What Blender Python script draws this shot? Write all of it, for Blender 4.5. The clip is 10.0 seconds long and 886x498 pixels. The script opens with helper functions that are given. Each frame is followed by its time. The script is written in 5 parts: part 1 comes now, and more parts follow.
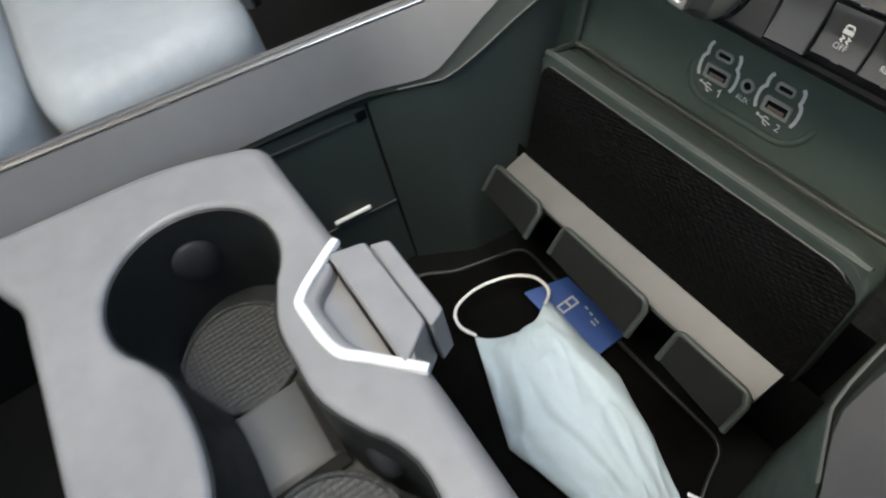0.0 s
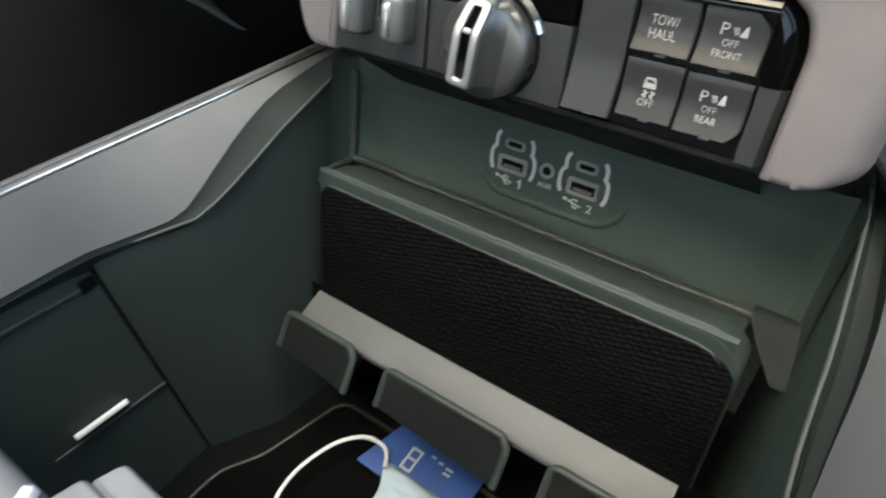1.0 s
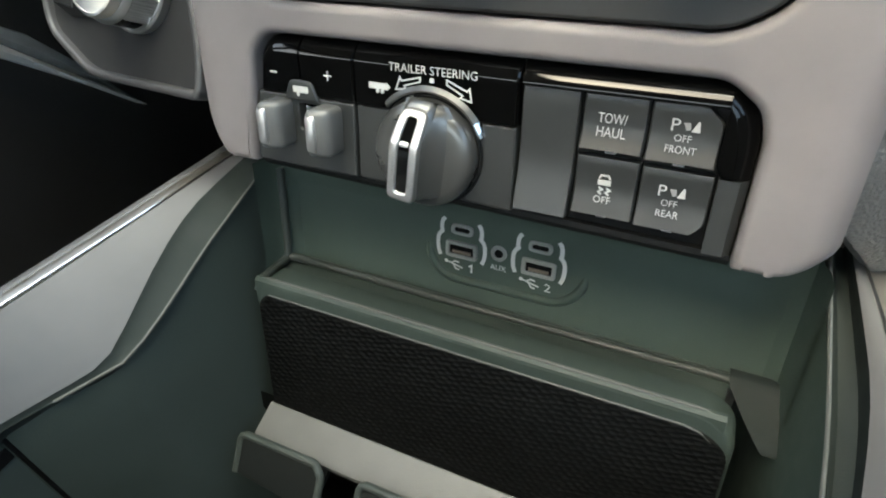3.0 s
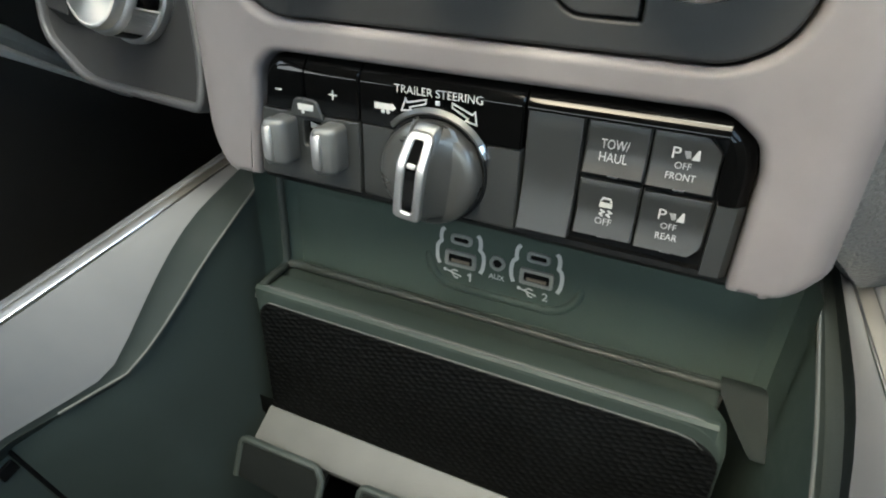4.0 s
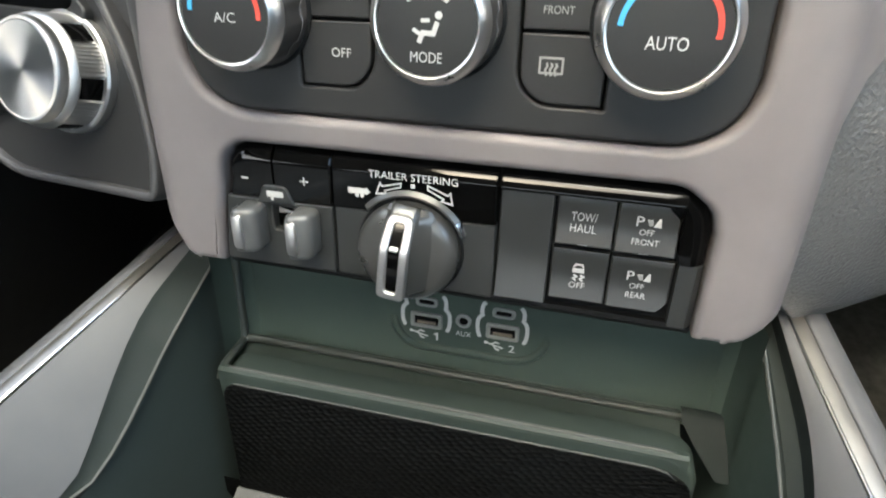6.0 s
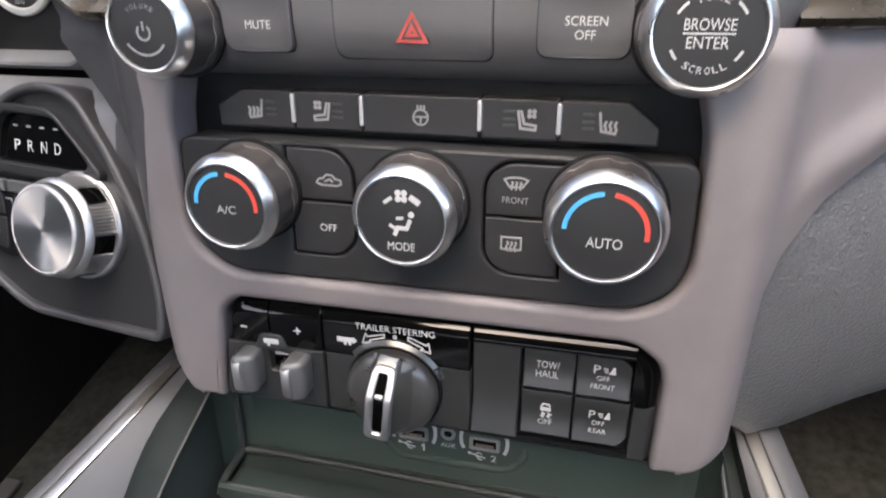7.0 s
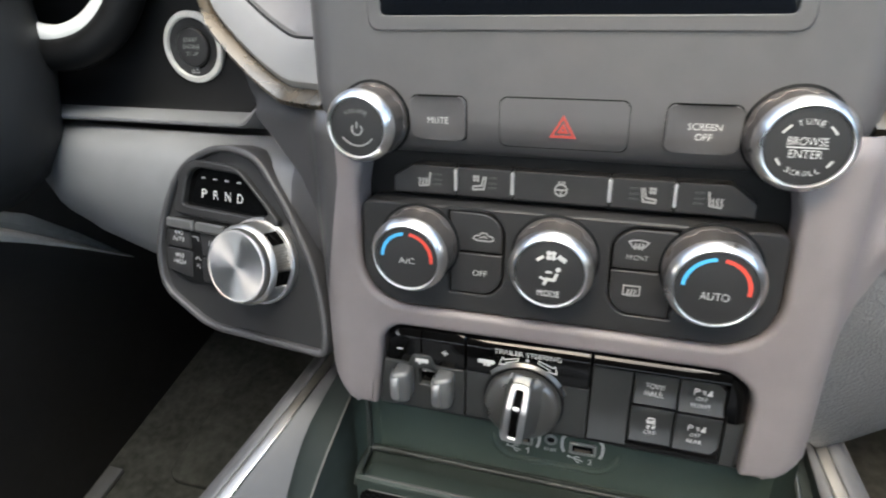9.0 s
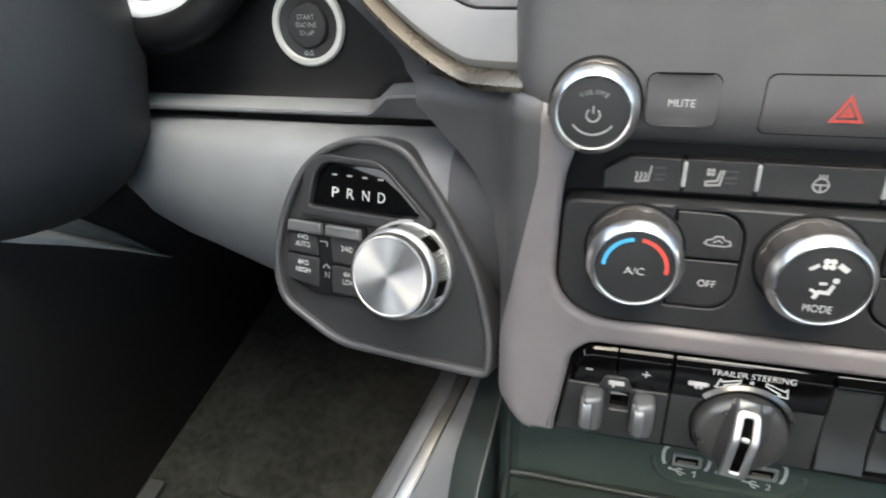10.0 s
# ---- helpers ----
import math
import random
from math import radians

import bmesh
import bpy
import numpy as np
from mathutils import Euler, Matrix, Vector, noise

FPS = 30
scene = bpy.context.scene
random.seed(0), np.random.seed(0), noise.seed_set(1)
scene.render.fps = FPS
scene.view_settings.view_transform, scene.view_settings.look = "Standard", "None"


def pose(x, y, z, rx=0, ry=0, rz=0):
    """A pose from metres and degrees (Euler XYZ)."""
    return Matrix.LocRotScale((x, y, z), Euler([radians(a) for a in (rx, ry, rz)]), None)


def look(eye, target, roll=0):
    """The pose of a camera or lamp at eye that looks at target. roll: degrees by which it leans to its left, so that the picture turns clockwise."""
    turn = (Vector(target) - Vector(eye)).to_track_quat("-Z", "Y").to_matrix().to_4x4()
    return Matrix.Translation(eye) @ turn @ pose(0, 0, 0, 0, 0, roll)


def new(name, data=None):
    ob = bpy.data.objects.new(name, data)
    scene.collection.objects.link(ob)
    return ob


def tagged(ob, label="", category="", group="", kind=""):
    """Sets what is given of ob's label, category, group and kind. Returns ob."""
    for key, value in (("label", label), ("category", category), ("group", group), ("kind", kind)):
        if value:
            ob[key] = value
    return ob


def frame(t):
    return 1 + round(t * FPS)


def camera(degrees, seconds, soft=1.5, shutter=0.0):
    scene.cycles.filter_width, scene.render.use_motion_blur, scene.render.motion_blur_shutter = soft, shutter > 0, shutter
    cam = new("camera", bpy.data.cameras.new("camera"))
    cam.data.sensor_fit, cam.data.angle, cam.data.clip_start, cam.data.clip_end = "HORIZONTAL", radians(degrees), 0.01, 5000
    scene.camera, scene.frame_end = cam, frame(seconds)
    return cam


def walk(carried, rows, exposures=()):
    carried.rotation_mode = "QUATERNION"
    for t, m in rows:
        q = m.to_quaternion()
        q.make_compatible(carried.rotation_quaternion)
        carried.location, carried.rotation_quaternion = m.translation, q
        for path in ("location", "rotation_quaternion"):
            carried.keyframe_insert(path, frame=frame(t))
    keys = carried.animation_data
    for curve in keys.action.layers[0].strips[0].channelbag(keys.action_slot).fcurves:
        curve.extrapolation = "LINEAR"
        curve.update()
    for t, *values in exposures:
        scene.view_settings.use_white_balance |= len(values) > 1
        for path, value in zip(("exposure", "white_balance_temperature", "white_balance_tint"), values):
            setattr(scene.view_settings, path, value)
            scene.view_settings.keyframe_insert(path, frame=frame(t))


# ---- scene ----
cam = camera(73.0, 10.0, soft=2.0, shutter=0.3)
ROWS = [
    (0, 0.1692, -0.2948, 0.7603, 35.97, 9.23, 56.40),
    (0.2, 0.1503, -0.2932, 0.7329, 38.45, 8.56, 51.64),
    (0.5, 0.1374, -0.2853, 0.7123, 42.35, 7.07, 46.14),
    (1, 0.1234, -0.2558, 0.6954, 46.49, 3.76, 35.43),
    (1.5, 0.1209, -0.2310, 0.6832, 47.78, 2.66, 29.94),
    (2, 0.1223, -0.2271, 0.6976, 48.59, 4.66, 27.16),
    (2.5, 0.1123, -0.2253, 0.7131, 48.67, 5.21, 25.69),
    (2.7, 0.1011, -0.2260, 0.7121, 48.41, 5.52, 25.44),
    (3.8, 0.0882, -0.2169, 0.7205, 46.66, 5.02, 24.33),
    (4, 0.0854, -0.2229, 0.7267, 46.39, 4.63, 23.97),
    (4.5, 0.0751, -0.2186, 0.7064, 47.06, 0.12, 20.24),
    (5, 0.0689, -0.2078, 0.7078, 48.02, 0.66, 17.60),
    (5.2, 0.0653, -0.2089, 0.7148, 47.37, 1.51, 16.78),
    (6.3, 0.0565, -0.2274, 0.7651, 49.05, 2.92, 13.82),
    (6.5, 0.0580, -0.2231, 0.7764, 49.98, 3.04, 13.64),
    (7, 0.0657, -0.2141, 0.8061, 51.92, 3.61, 12.94),
    (7.5, 0.0689, -0.2153, 0.8269, 52.94, 4.01, 12.17),
    (8, 0.0697, -0.2281, 0.8527, 53.23, 4.46, 12.05),
    (8.5, 0.0563, -0.2412, 0.8573, 53.26, 5.06, 13.65),
    (9, 0.0275, -0.2645, 0.8682, 52.37, 4.99, 15.88),
    (9.5, -0.0328, -0.2600, 0.8543, 51.73, 5.43, 16.48),
    (10, -0.0912, -0.2509, 0.8535, 51.42, 4.93, 14.58),
]
EXPOSURE = 2.88
walk(cam, [(t, pose(x, y, z, rx, ry, rz)) for t, x, y, z, rx, ry, rz in ROWS],
     [(0.0, EXPOSURE + 0.05, 7300, 5), (1.0, EXPOSURE + 0.2, 7200, 1), (2.0, EXPOSURE + 0.35, 7200, -1), (2.6, EXPOSURE + 0.4, 7200, -2), (4.5, EXPOSURE + 0.28, 7200, -3), (5.2, EXPOSURE + 0.3, 7200, -1),
      (6.5, EXPOSURE + 0.46, 7100, 6), (7.0, EXPOSURE + 0.1, 7000, 13), (8.0, EXPOSURE, 7000, 7), (9.0, EXPOSURE + 0.18, 7000, 5), (9.5, EXPOSURE + 0.3, 7000, 4), (10.0, EXPOSURE + 0.32, 7000, 3)])

# ---- daylight: overcast sky through the cab's windows ----
SUN_UP, SUN_ROUND = radians(55), radians(200)
world = bpy.data.worlds.new("overcast_sky")
scene.world = world
world.use_nodes = True
sky = world.node_tree.nodes.new("ShaderNodeTexSky")
sky.sky_type, sky.sun_disc, sky.sun_elevation, sky.sun_rotation = "NISHITA", False, SUN_UP, SUN_ROUND
sky.air_density, sky.dust_density = 1.0, 3.0
background = world.node_tree.nodes["Background"]
world.node_tree.links.new(sky.outputs[0], background.inputs[0])
background.inputs[1].default_value = 0.15
sun = new("sun", bpy.data.lights.new("sun", "SUN"))
sun.data.energy, sun.data.angle, sun.data.color = 0.9, radians(40), (1.0, 0.97, 0.92)
sun.matrix_world = look((0.8, -0.7, 5.0), (0, -0.1, 0.6))

MM = 0.001
LEAN = 15.0
CAB = pose(0, 0, 0.7)
PANEL = pose(0, 0, 0.7, -LEAN, 0, 0)

# ---- materials ----
def shade(name, colour, rough=0.5, metal=0.0, grain=900.0, bump=0.15, vary=0.12, coat=0.0, smudge=0.12, spec=0.5, weave=0.0, cell=(1, 1, 1), rand=1.0, turn=(0, 0, 0)):
    """A surface with large stains, a fine grain and uneven gloss, in metres of the thing's own space."""
    m = bpy.data.materials.new(name)
    m.use_nodes = True
    n, l = m.node_tree.nodes, m.node_tree.links
    b = n["Principled BSDF"]
    where = n.new("ShaderNodeTexCoord")
    big, mid, fine = (n.new("ShaderNodeTexNoise") for _ in range(3))
    for tex, scale, detail in ((big, 14.0, 4.0), (mid, 70.0, 6.0), (fine, grain, 2.0)):
        tex.inputs["Scale"].default_value, tex.inputs["Detail"].default_value = scale, detail
        l.new(where.outputs["Object"], tex.inputs["Vector"])
    both = n.new("ShaderNodeMath")
    both.operation = "ADD"
    l.new(big.outputs["Fac"], both.inputs[0])
    l.new(mid.outputs["Fac"], both.inputs[1])
    tone = n.new("ShaderNodeMapRange")
    tone.inputs["From Min"].default_value, tone.inputs["From Max"].default_value = 0.6, 1.4
    tone.inputs["To Min"].default_value, tone.inputs["To Max"].default_value = 1 - vary, 1 + vary
    l.new(both.outputs[0], tone.inputs["Value"])
    mul = n.new("ShaderNodeMix")
    mul.data_type, mul.blend_type = "RGBA", "MULTIPLY"
    mul.inputs[0].default_value = 1.0
    mul.inputs[6].default_value = (*colour, 1)
    l.new(tone.outputs[0], mul.inputs[7])
    l.new(mul.outputs[2], b.inputs["Base Color"])
    gloss = n.new("ShaderNodeMapRange")
    gloss.inputs["From Min"].default_value, gloss.inputs["From Max"].default_value = 0.3, 0.7
    gloss.inputs["To Min"].default_value = max(0.02, rough * (1 - smudge))
    gloss.inputs["To Max"].default_value = min(1.0, rough * (1 + smudge))
    l.new(mid.outputs["Fac"], gloss.inputs["Value"])
    l.new(gloss.outputs[0], b.inputs["Roughness"])
    b.inputs["Metallic"].default_value = metal
    b.inputs["Specular IOR Level"].default_value = spec
    b.inputs["Coat Weight"].default_value = coat
    if bump:
        up = n.new("ShaderNodeBump")
        up.inputs["Strength"].default_value, up.inputs["Distance"].default_value = bump, 0.0006
        l.new(fine.outputs["Fac"], up.inputs["Height"])
        if weave:
            cells = n.new("ShaderNodeTexVoronoi")
            cells.inputs["Scale"].default_value = weave
            cells.inputs["Randomness"].default_value = rand
            lay = n.new("ShaderNodeMapping")
            lay.inputs["Scale"].default_value = cell
            lay.inputs["Rotation"].default_value = turn
            l.new(where.outputs["Object"], lay.inputs["Vector"])
            l.new(lay.outputs[0], cells.inputs["Vector"])
            up.inputs["Distance"].default_value = 0.0012
            l.new(cells.outputs["Distance"], up.inputs["Height"])
        l.new(up.outputs[0], b.inputs["Normal"])
    return m


BEZEL = shade("satin_grey_paint", (0.175, 0.158, 0.158), 0.55, 0.1, 1800, 0.05)
FASCIA = shade("dark_grey_paint", (0.08, 0.078, 0.079), 0.45, 0.1, 1800, 0.06)
BLACK = shade("black_plastic", (0.0055, 0.0057, 0.006), 0.5, 0, 1500, 0.12, spec=0.14)
CONTROL = shade("charcoal_plastic", (0.02, 0.02, 0.0203), 0.45, 0, 1500, 0.08, spec=0.34)
SWITCH = shade("grey_switch_plastic", (0.021, 0.0225, 0.022), 0.42, 0.0, 1800, 0.05, spec=0.58)
SOFT = shade("grained_dash_vinyl", (0.106, 0.108, 0.109), 0.42, 0, 420, 0.5, weave=620.0)
KNEE = shade("moulded_dash_plastic", (0.155, 0.156, 0.157), 0.48, 0, 1200, 0.15)
GLOSS = shade("piano_black", (0.0022, 0.0022, 0.0022), 0.06, 0, 900, 0.0, spec=0.24)
GLASS = shade("screen_glass", (0.004, 0.005, 0.007), 0.06, 0, 900, 0.0)
CHROME = shade("polished_chrome", (0.8, 0.775, 0.74), 0.16, 1.0, 900, 0.0, vary=0.04)
SATIN = shade("satin_aluminium", (0.58, 0.57, 0.555), 0.44, 1.0, 2500, 0.03, vary=0.05)
GRIP = shade("satin_smoke_metal", (0.17, 0.155, 0.146), 0.34, 0.75, 2500, 0.03, vary=0.06)
GOLD = shade("champagne_trim", (0.33, 0.27, 0.2), 0.28, 1.0, 2500, 0.03, vary=0.06)
PALE = shade("pale_grey_trim", (0.15, 0.149, 0.146), 0.6, 0.0, 2200, 0.04)
RAILGREY = shade("rail_grey_paint", (0.089, 0.088, 0.089), 0.56, 0.08, 2000, 0.08)
TRAY = shade("tray_grey_plastic", (0.218, 0.213, 0.209), 0.45, 0.1, 1300, 0.08)
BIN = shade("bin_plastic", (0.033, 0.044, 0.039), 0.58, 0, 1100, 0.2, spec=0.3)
LIP = shade("bin_lip_plastic", (0.03, 0.041, 0.035), 0.55, 0, 1100, 0.15, spec=0.3)
RUBBER = shade("knitted_rubber", (0.0022, 0.0024, 0.0023), 0.55, 0, 500, 1.0, weave=240.0, spec=0.12, cell=(0.8, 0, 1.5), rand=0.32, turn=(0, radians(28), 0))
CUP = shade("cup_rubber", (0.009, 0.011, 0.0105), 0.5, 0, 700, 0.2, spec=0.4)
MESHMAT = shade("cup_mat_rubber", (0.03, 0.031, 0.029), 0.5, 0, 600, 1.0, weave=270.0, cell=(1, 1, 1), rand=0.2)
SHELF = shade("shelf_grey_plastic", (0.09, 0.089, 0.084), 0.5, 0, 1200, 0.15)
LEATHER = shade("grey_leather", (0.33, 0.345, 0.34), 0.5, 0, 500, 0.3)
CARPET = shade("dark_carpet", (0.1, 0.1, 0.087), 0.95, 0, 900, 1.0, vary=0.5, spec=0.1)
CLOTH = shade("pale_blue_fabric", (0.415, 0.5, 0.54), 0.85, 0, 1600, 0.35, vary=0.05, spec=0.2)
CORD = shade("white_elastic", (0.75, 0.74, 0.72), 0.8, 0, 1500, 0.3, vary=0.05)
CARDBLUE = shade("blue_card", (0.026, 0.07, 0.235), 0.45, 0, 900, 0.05)
WHITE = shade("white_print", (0.47, 0.47, 0.455), 0.6, 0, 900, 0.0, vary=0.03)
BUTTONINK = shade("soft_white_print", (0.42, 0.42, 0.41), 0.6, 0, 900, 0.0, vary=0.05)
GREYINK = shade("grey_print", (0.24, 0.24, 0.235), 0.6, 0, 900, 0.0, vary=0.03)
REDINK = shade("red_print", (0.62, 0.06, 0.04), 0.5, 0, 900, 0.0, vary=0.03)
BLUEINK = shade("blue_print", (0.05, 0.36, 0.68), 0.5, 0, 900, 0.0, vary=0.03)
VOID = shade("port_cavity", (0.003, 0.003, 0.003), 0.8, 0, 900, 0.0, spec=0.1)
TONGUE = shade("port_tongue", (0.16, 0.13, 0.1), 0.5, 0.4, 900, 0.0)
HEADLINER = shade("headliner_fabric", (0.6, 0.59, 0.57), 0.95, 0, 700, 0.5, spec=0.1)
DOORCARD = shade("door_vinyl", (0.036, 0.034, 0.032), 0.6, 0, 420, 0.4)

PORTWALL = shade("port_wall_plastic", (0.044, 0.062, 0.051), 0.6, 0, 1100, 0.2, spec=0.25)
SOCKET = shade("socket_frame_plastic", (0.2, 0.21, 0.195), 0.36, 0, 1500, 0.03)
# white of the paper packet; elsewhere it stands for light and reflections
PAPERGLEAM = shade("pale_paper_and_gleam", (0.66, 0.66, 0.64), 0.5, 0, 1500, 0.05)
EDGESHADE = shade("shaded_edge_plastic", (0.017, 0.022, 0.02), 0.7, 0, 1100, 0.15, spec=0.2)
LIPRIM = shade("lip_highlight_plastic", (0.036, 0.043, 0.039), 0.46, 0, 1100, 0.1, spec=0.4)
TAB = shade("upright_lip_plastic", (0.0065, 0.0078, 0.0072), 0.55, 0, 1100, 0.15, spec=0.3)
BEAD = shade("seam_bead_plastic", (0.055, 0.058, 0.053), 0.55, 0, 1500, 0.08)
STRIP = shade("brown_satin_metal", (0.36, 0.33, 0.29), 0.34, 0.9, 2500, 0.03, vary=0.06)
# dark satin of the pod rim; on the stack's cheek it stands for shade
CHEEK = shade("shaded_and_dark_satin", (0.052, 0.051, 0.052), 0.45, 0.1, 1800, 0.05)
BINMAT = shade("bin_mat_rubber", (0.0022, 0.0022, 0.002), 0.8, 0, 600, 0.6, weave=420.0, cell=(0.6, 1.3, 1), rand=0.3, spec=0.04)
# bin plastic far darker than the side walls, for floors, back wall and webs
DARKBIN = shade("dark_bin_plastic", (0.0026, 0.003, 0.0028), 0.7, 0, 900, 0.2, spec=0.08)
KNOBRING = shade("brushed_chrome_ring", (0.84, 0.825, 0.8), 0.3, 1.0, 2500, 0.02, vary=0.04)
VENT = shade("pale_vent_plastic", (0.13, 0.125, 0.124), 0.6, 0, 1800, 0.05)
HAZARDINK = shade("dim_red_print", (0.36, 0.045, 0.035), 0.5, 0, 900, 0.0, vary=0.03)
COLUMN = shade("column_plastic", (0.021, 0.0215, 0.022), 0.6, 0, 900, 0.2, spec=0.3)
SMOKE = shade("smoke_chrome", (0.13, 0.13, 0.125), 0.3, 0.75, 2500, 0.02, vary=0.06)
LEVER = shade("satin_lever_paint", (0.12, 0.122, 0.12), 0.4, 0.4, 2200, 0.03)
RINGWHITE = shade("silver_ring", (0.52, 0.52, 0.49), 0.4, 0.2, 2000, 0.03, vary=0.04)
DIAL = shade("brushed_aluminium", (0.6, 0.585, 0.56), 0.44, 1.0, 2500, 0.0, vary=0.03)
spin = DIAL.node_tree.nodes.new("ShaderNodeTangent")
spin.direction_type, spin.axis = "RADIAL", "Y"
DIAL.node_tree.nodes["Principled BSDF"].inputs["Anisotropic"].default_value = 0.85
DIAL.node_tree.links.new(spin.outputs[0], DIAL.node_tree.nodes["Principled BSDF"].inputs["Tangent"])


# ---- building kit: millimetres in, one mesh a part ----
def thing(name, label, category, place, group="", kind=""):
    ob = new(name)
    ob.empty_display_size = 0.01
    ob.matrix_basis = place
    return tagged(ob, label, category, group, kind)


def part(name, bm, material, parent, label="", sharp=35.0, kind=""):
    bmesh.ops.recalc_face_normals(bm, faces=bm.faces[:])
    me = bpy.data.meshes.new(name)
    bm.to_mesh(me)
    bm.free()
    me.polygons.foreach_set("use_smooth", [True] * len(me.polygons))
    me.set_sharp_from_angle(angle=radians(sharp))
    me.materials.append(material)
    ob = new(name, me)
    ob.parent = parent
    return tagged(ob, label, kind=kind)


def solo(name, bm, material, label, category, place, group="", kind="", sharp=35.0):
    ob = part(name, bm, material, None, sharp=sharp)
    ob.matrix_basis = place
    return tagged(ob, label, category, group, kind)


def ccw(p):
    turn = sum(p[i - 1][0] * p[i][1] - p[i][0] * p[i - 1][1] for i in range(len(p)))
    return [Vector(q) for q in (p if turn > 0 else p[::-1])]


def inset(p, d):
    out = []
    for i, b in enumerate(p):
        a, c = p[i - 1], p[(i + 1) % len(p)]
        e, f = (b - a).normalized(), (c - b).normalized()
        m, k = Vector((-e.y, e.x)), Vector((-f.y, f.x))
        out.append(b + (m + k) * (d / max(0.35, 1 + m.dot(k))))
    return out


def rounded(points, r=3.0, steps=5):
    """A closed outline with round corners; a point may carry its own radius as third number."""
    pts = [(Vector(q[:2]), q[2] if len(q) > 2 else r) for q in points]
    out = []
    for i, (b, rad) in enumerate(pts):
        a, c = pts[i - 1][0], pts[(i + 1) % len(pts)][0]
        e, f = (a - b), (c - b)
        cut = min(rad, e.length * 0.48, f.length * 0.48)
        if cut < 0.05:
            out.append(b)
            continue
        p, q = b + e.normalized() * cut, b + f.normalized() * cut
        for s in range(steps + 1):
            t = s / steps
            out.append(p * (1 - t) ** 2 + b * (2 * t * (1 - t)) + q * t**2)
    return out


def rect(x0, x1, z0, z1, r=1.5, steps=4):
    return rounded([(x0, z0), (x1, z0), (x1, z1), (x0, z1)], r, steps)


def disc(cx, cz, r, n=32):
    return [Vector((cx + r * math.cos(2 * math.pi * i / n), cz + r * math.sin(2 * math.pi * i / n))) for i in range(n)]


def plate(outer, holes=(), front=0.0, back=5.0, bev=1.0, steps=3, shut=False, flat=False, bend=None, bm=None, outer_bev=None):
    """A plate with rounded front rims and holes, in the x-z plane, its face to -y (flat: in x-y, its face up)."""
    bm = bm or bmesh.new()
    rims, backs = [], []

    def at(p, y):
        if bend:
            y = y + bend(p[0], p[1])
        return bm.verts.new((p[0] * MM, p[1] * MM, -y * MM) if flat else (p[0] * MM, y * MM, p[1] * MM))

    for k, poly in enumerate((outer, *holes)):
        poly, sign = ccw(poly), (1 if k == 0 else -1)
        bv = outer_bev if k == 0 and outer_bev else bev
        rings = [(poly, back)] + [
            (inset(poly, sign * bv * (1 - math.cos(s / steps * math.pi / 2))), front + bv * (1 - math.sin(s / steps * math.pi / 2)))
            for s in range(steps + 1)
        ]
        if bv >= 0.4:
            rings.append((inset(poly, sign * (bv + 0.3)), front))
        before = None
        for pts, y in rings:
            ring = [at(p, y) for p in pts]
            if before:
                for i in range(len(ring)):
                    bm.faces.new((before[i - 1], before[i], ring[i], ring[i - 1]))
            else:
                first = ring
            before = ring
        rims += [bm.edges.get((before[i - 1], before[i])) for i in range(len(before))]
        backs += [bm.edges.get((first[i - 1], first[i])) for i in range(len(first))]
    bmesh.ops.triangle_fill(bm, use_beauty=True, edges=rims)
    if shut:
        bmesh.ops.triangle_fill(bm, use_beauty=True, edges=backs)
    return bm


def lathe(profile, cx=0.0, cz=0.0, n=48, wave=None, bm=None, up=False, start=0.0, end=360.0):
    """Profile rows (r, y) turned round the line x=cx, z=cz (up: round the upright at x=cx, y=cz)."""
    bm = bm or bmesh.new()
    full = end - start >= 360
    rows = []
    for r, y in profile:
        row = []
        for i in range(n if full else n + 1):
            a = radians(start + (end - start) * i / n)
            q = r * (wave(a, r, y) if wave else 1)
            u, v = cx + q * math.cos(a), cz + q * math.sin(a)
            row.append(bm.verts.new((u * MM, v * MM, y * MM) if up else (u * MM, y * MM, v * MM)))
        rows.append(row)
    for a, b in zip(rows, rows[1:]):
        for i in range(len(a)):
            if i or full:
                bm.faces.new((a[i - 1], a[i], b[i], b[i - 1]))
    for row, (r, y) in ((rows[0], profile[0]), (rows[-1], profile[-1])):
        if full and r > 0.01 and row is rows[-1]:
            bm.faces.new(row)
    return bm


def loft(rows, wrap=False, caps=False, bm=None):
    """A skin over rows of points of equal length."""
    bm = bm or bmesh.new()
    made = [[bm.verts.new(Vector(p) * MM) for p in row] for row in rows]
    for a, b in zip(made, made[1:]):
        for i in range(len(a)):
            if i or wrap:
                bm.faces.new((a[i - 1], a[i], b[i], b[i - 1]))
    if caps:
        bm.faces.new(made[0])
        bm.faces.new(made[-1])
    return bm


def smooth_path(points, steps=6, closed=False):
    """A Catmull-Rom curve through the points."""
    pts = [Vector(p) for p in points]
    n, out = len(pts), []
    for i in range(n if closed else n - 1):
        g = lambda k: pts[k % n] if closed else pts[min(max(k, 0), n - 1)]
        a, b, c, d = g(i - 1), g(i), g(i + 1), g(i + 2)
        for s in range(steps):
            t = s / steps
            out.append(0.5 * (2 * b + (c - a) * t + (2 * a - 5 * b + 4 * c - d) * t**2 + (3 * b - a - 3 * c + d) * t**3))
    return out if closed else out + [pts[-1]]


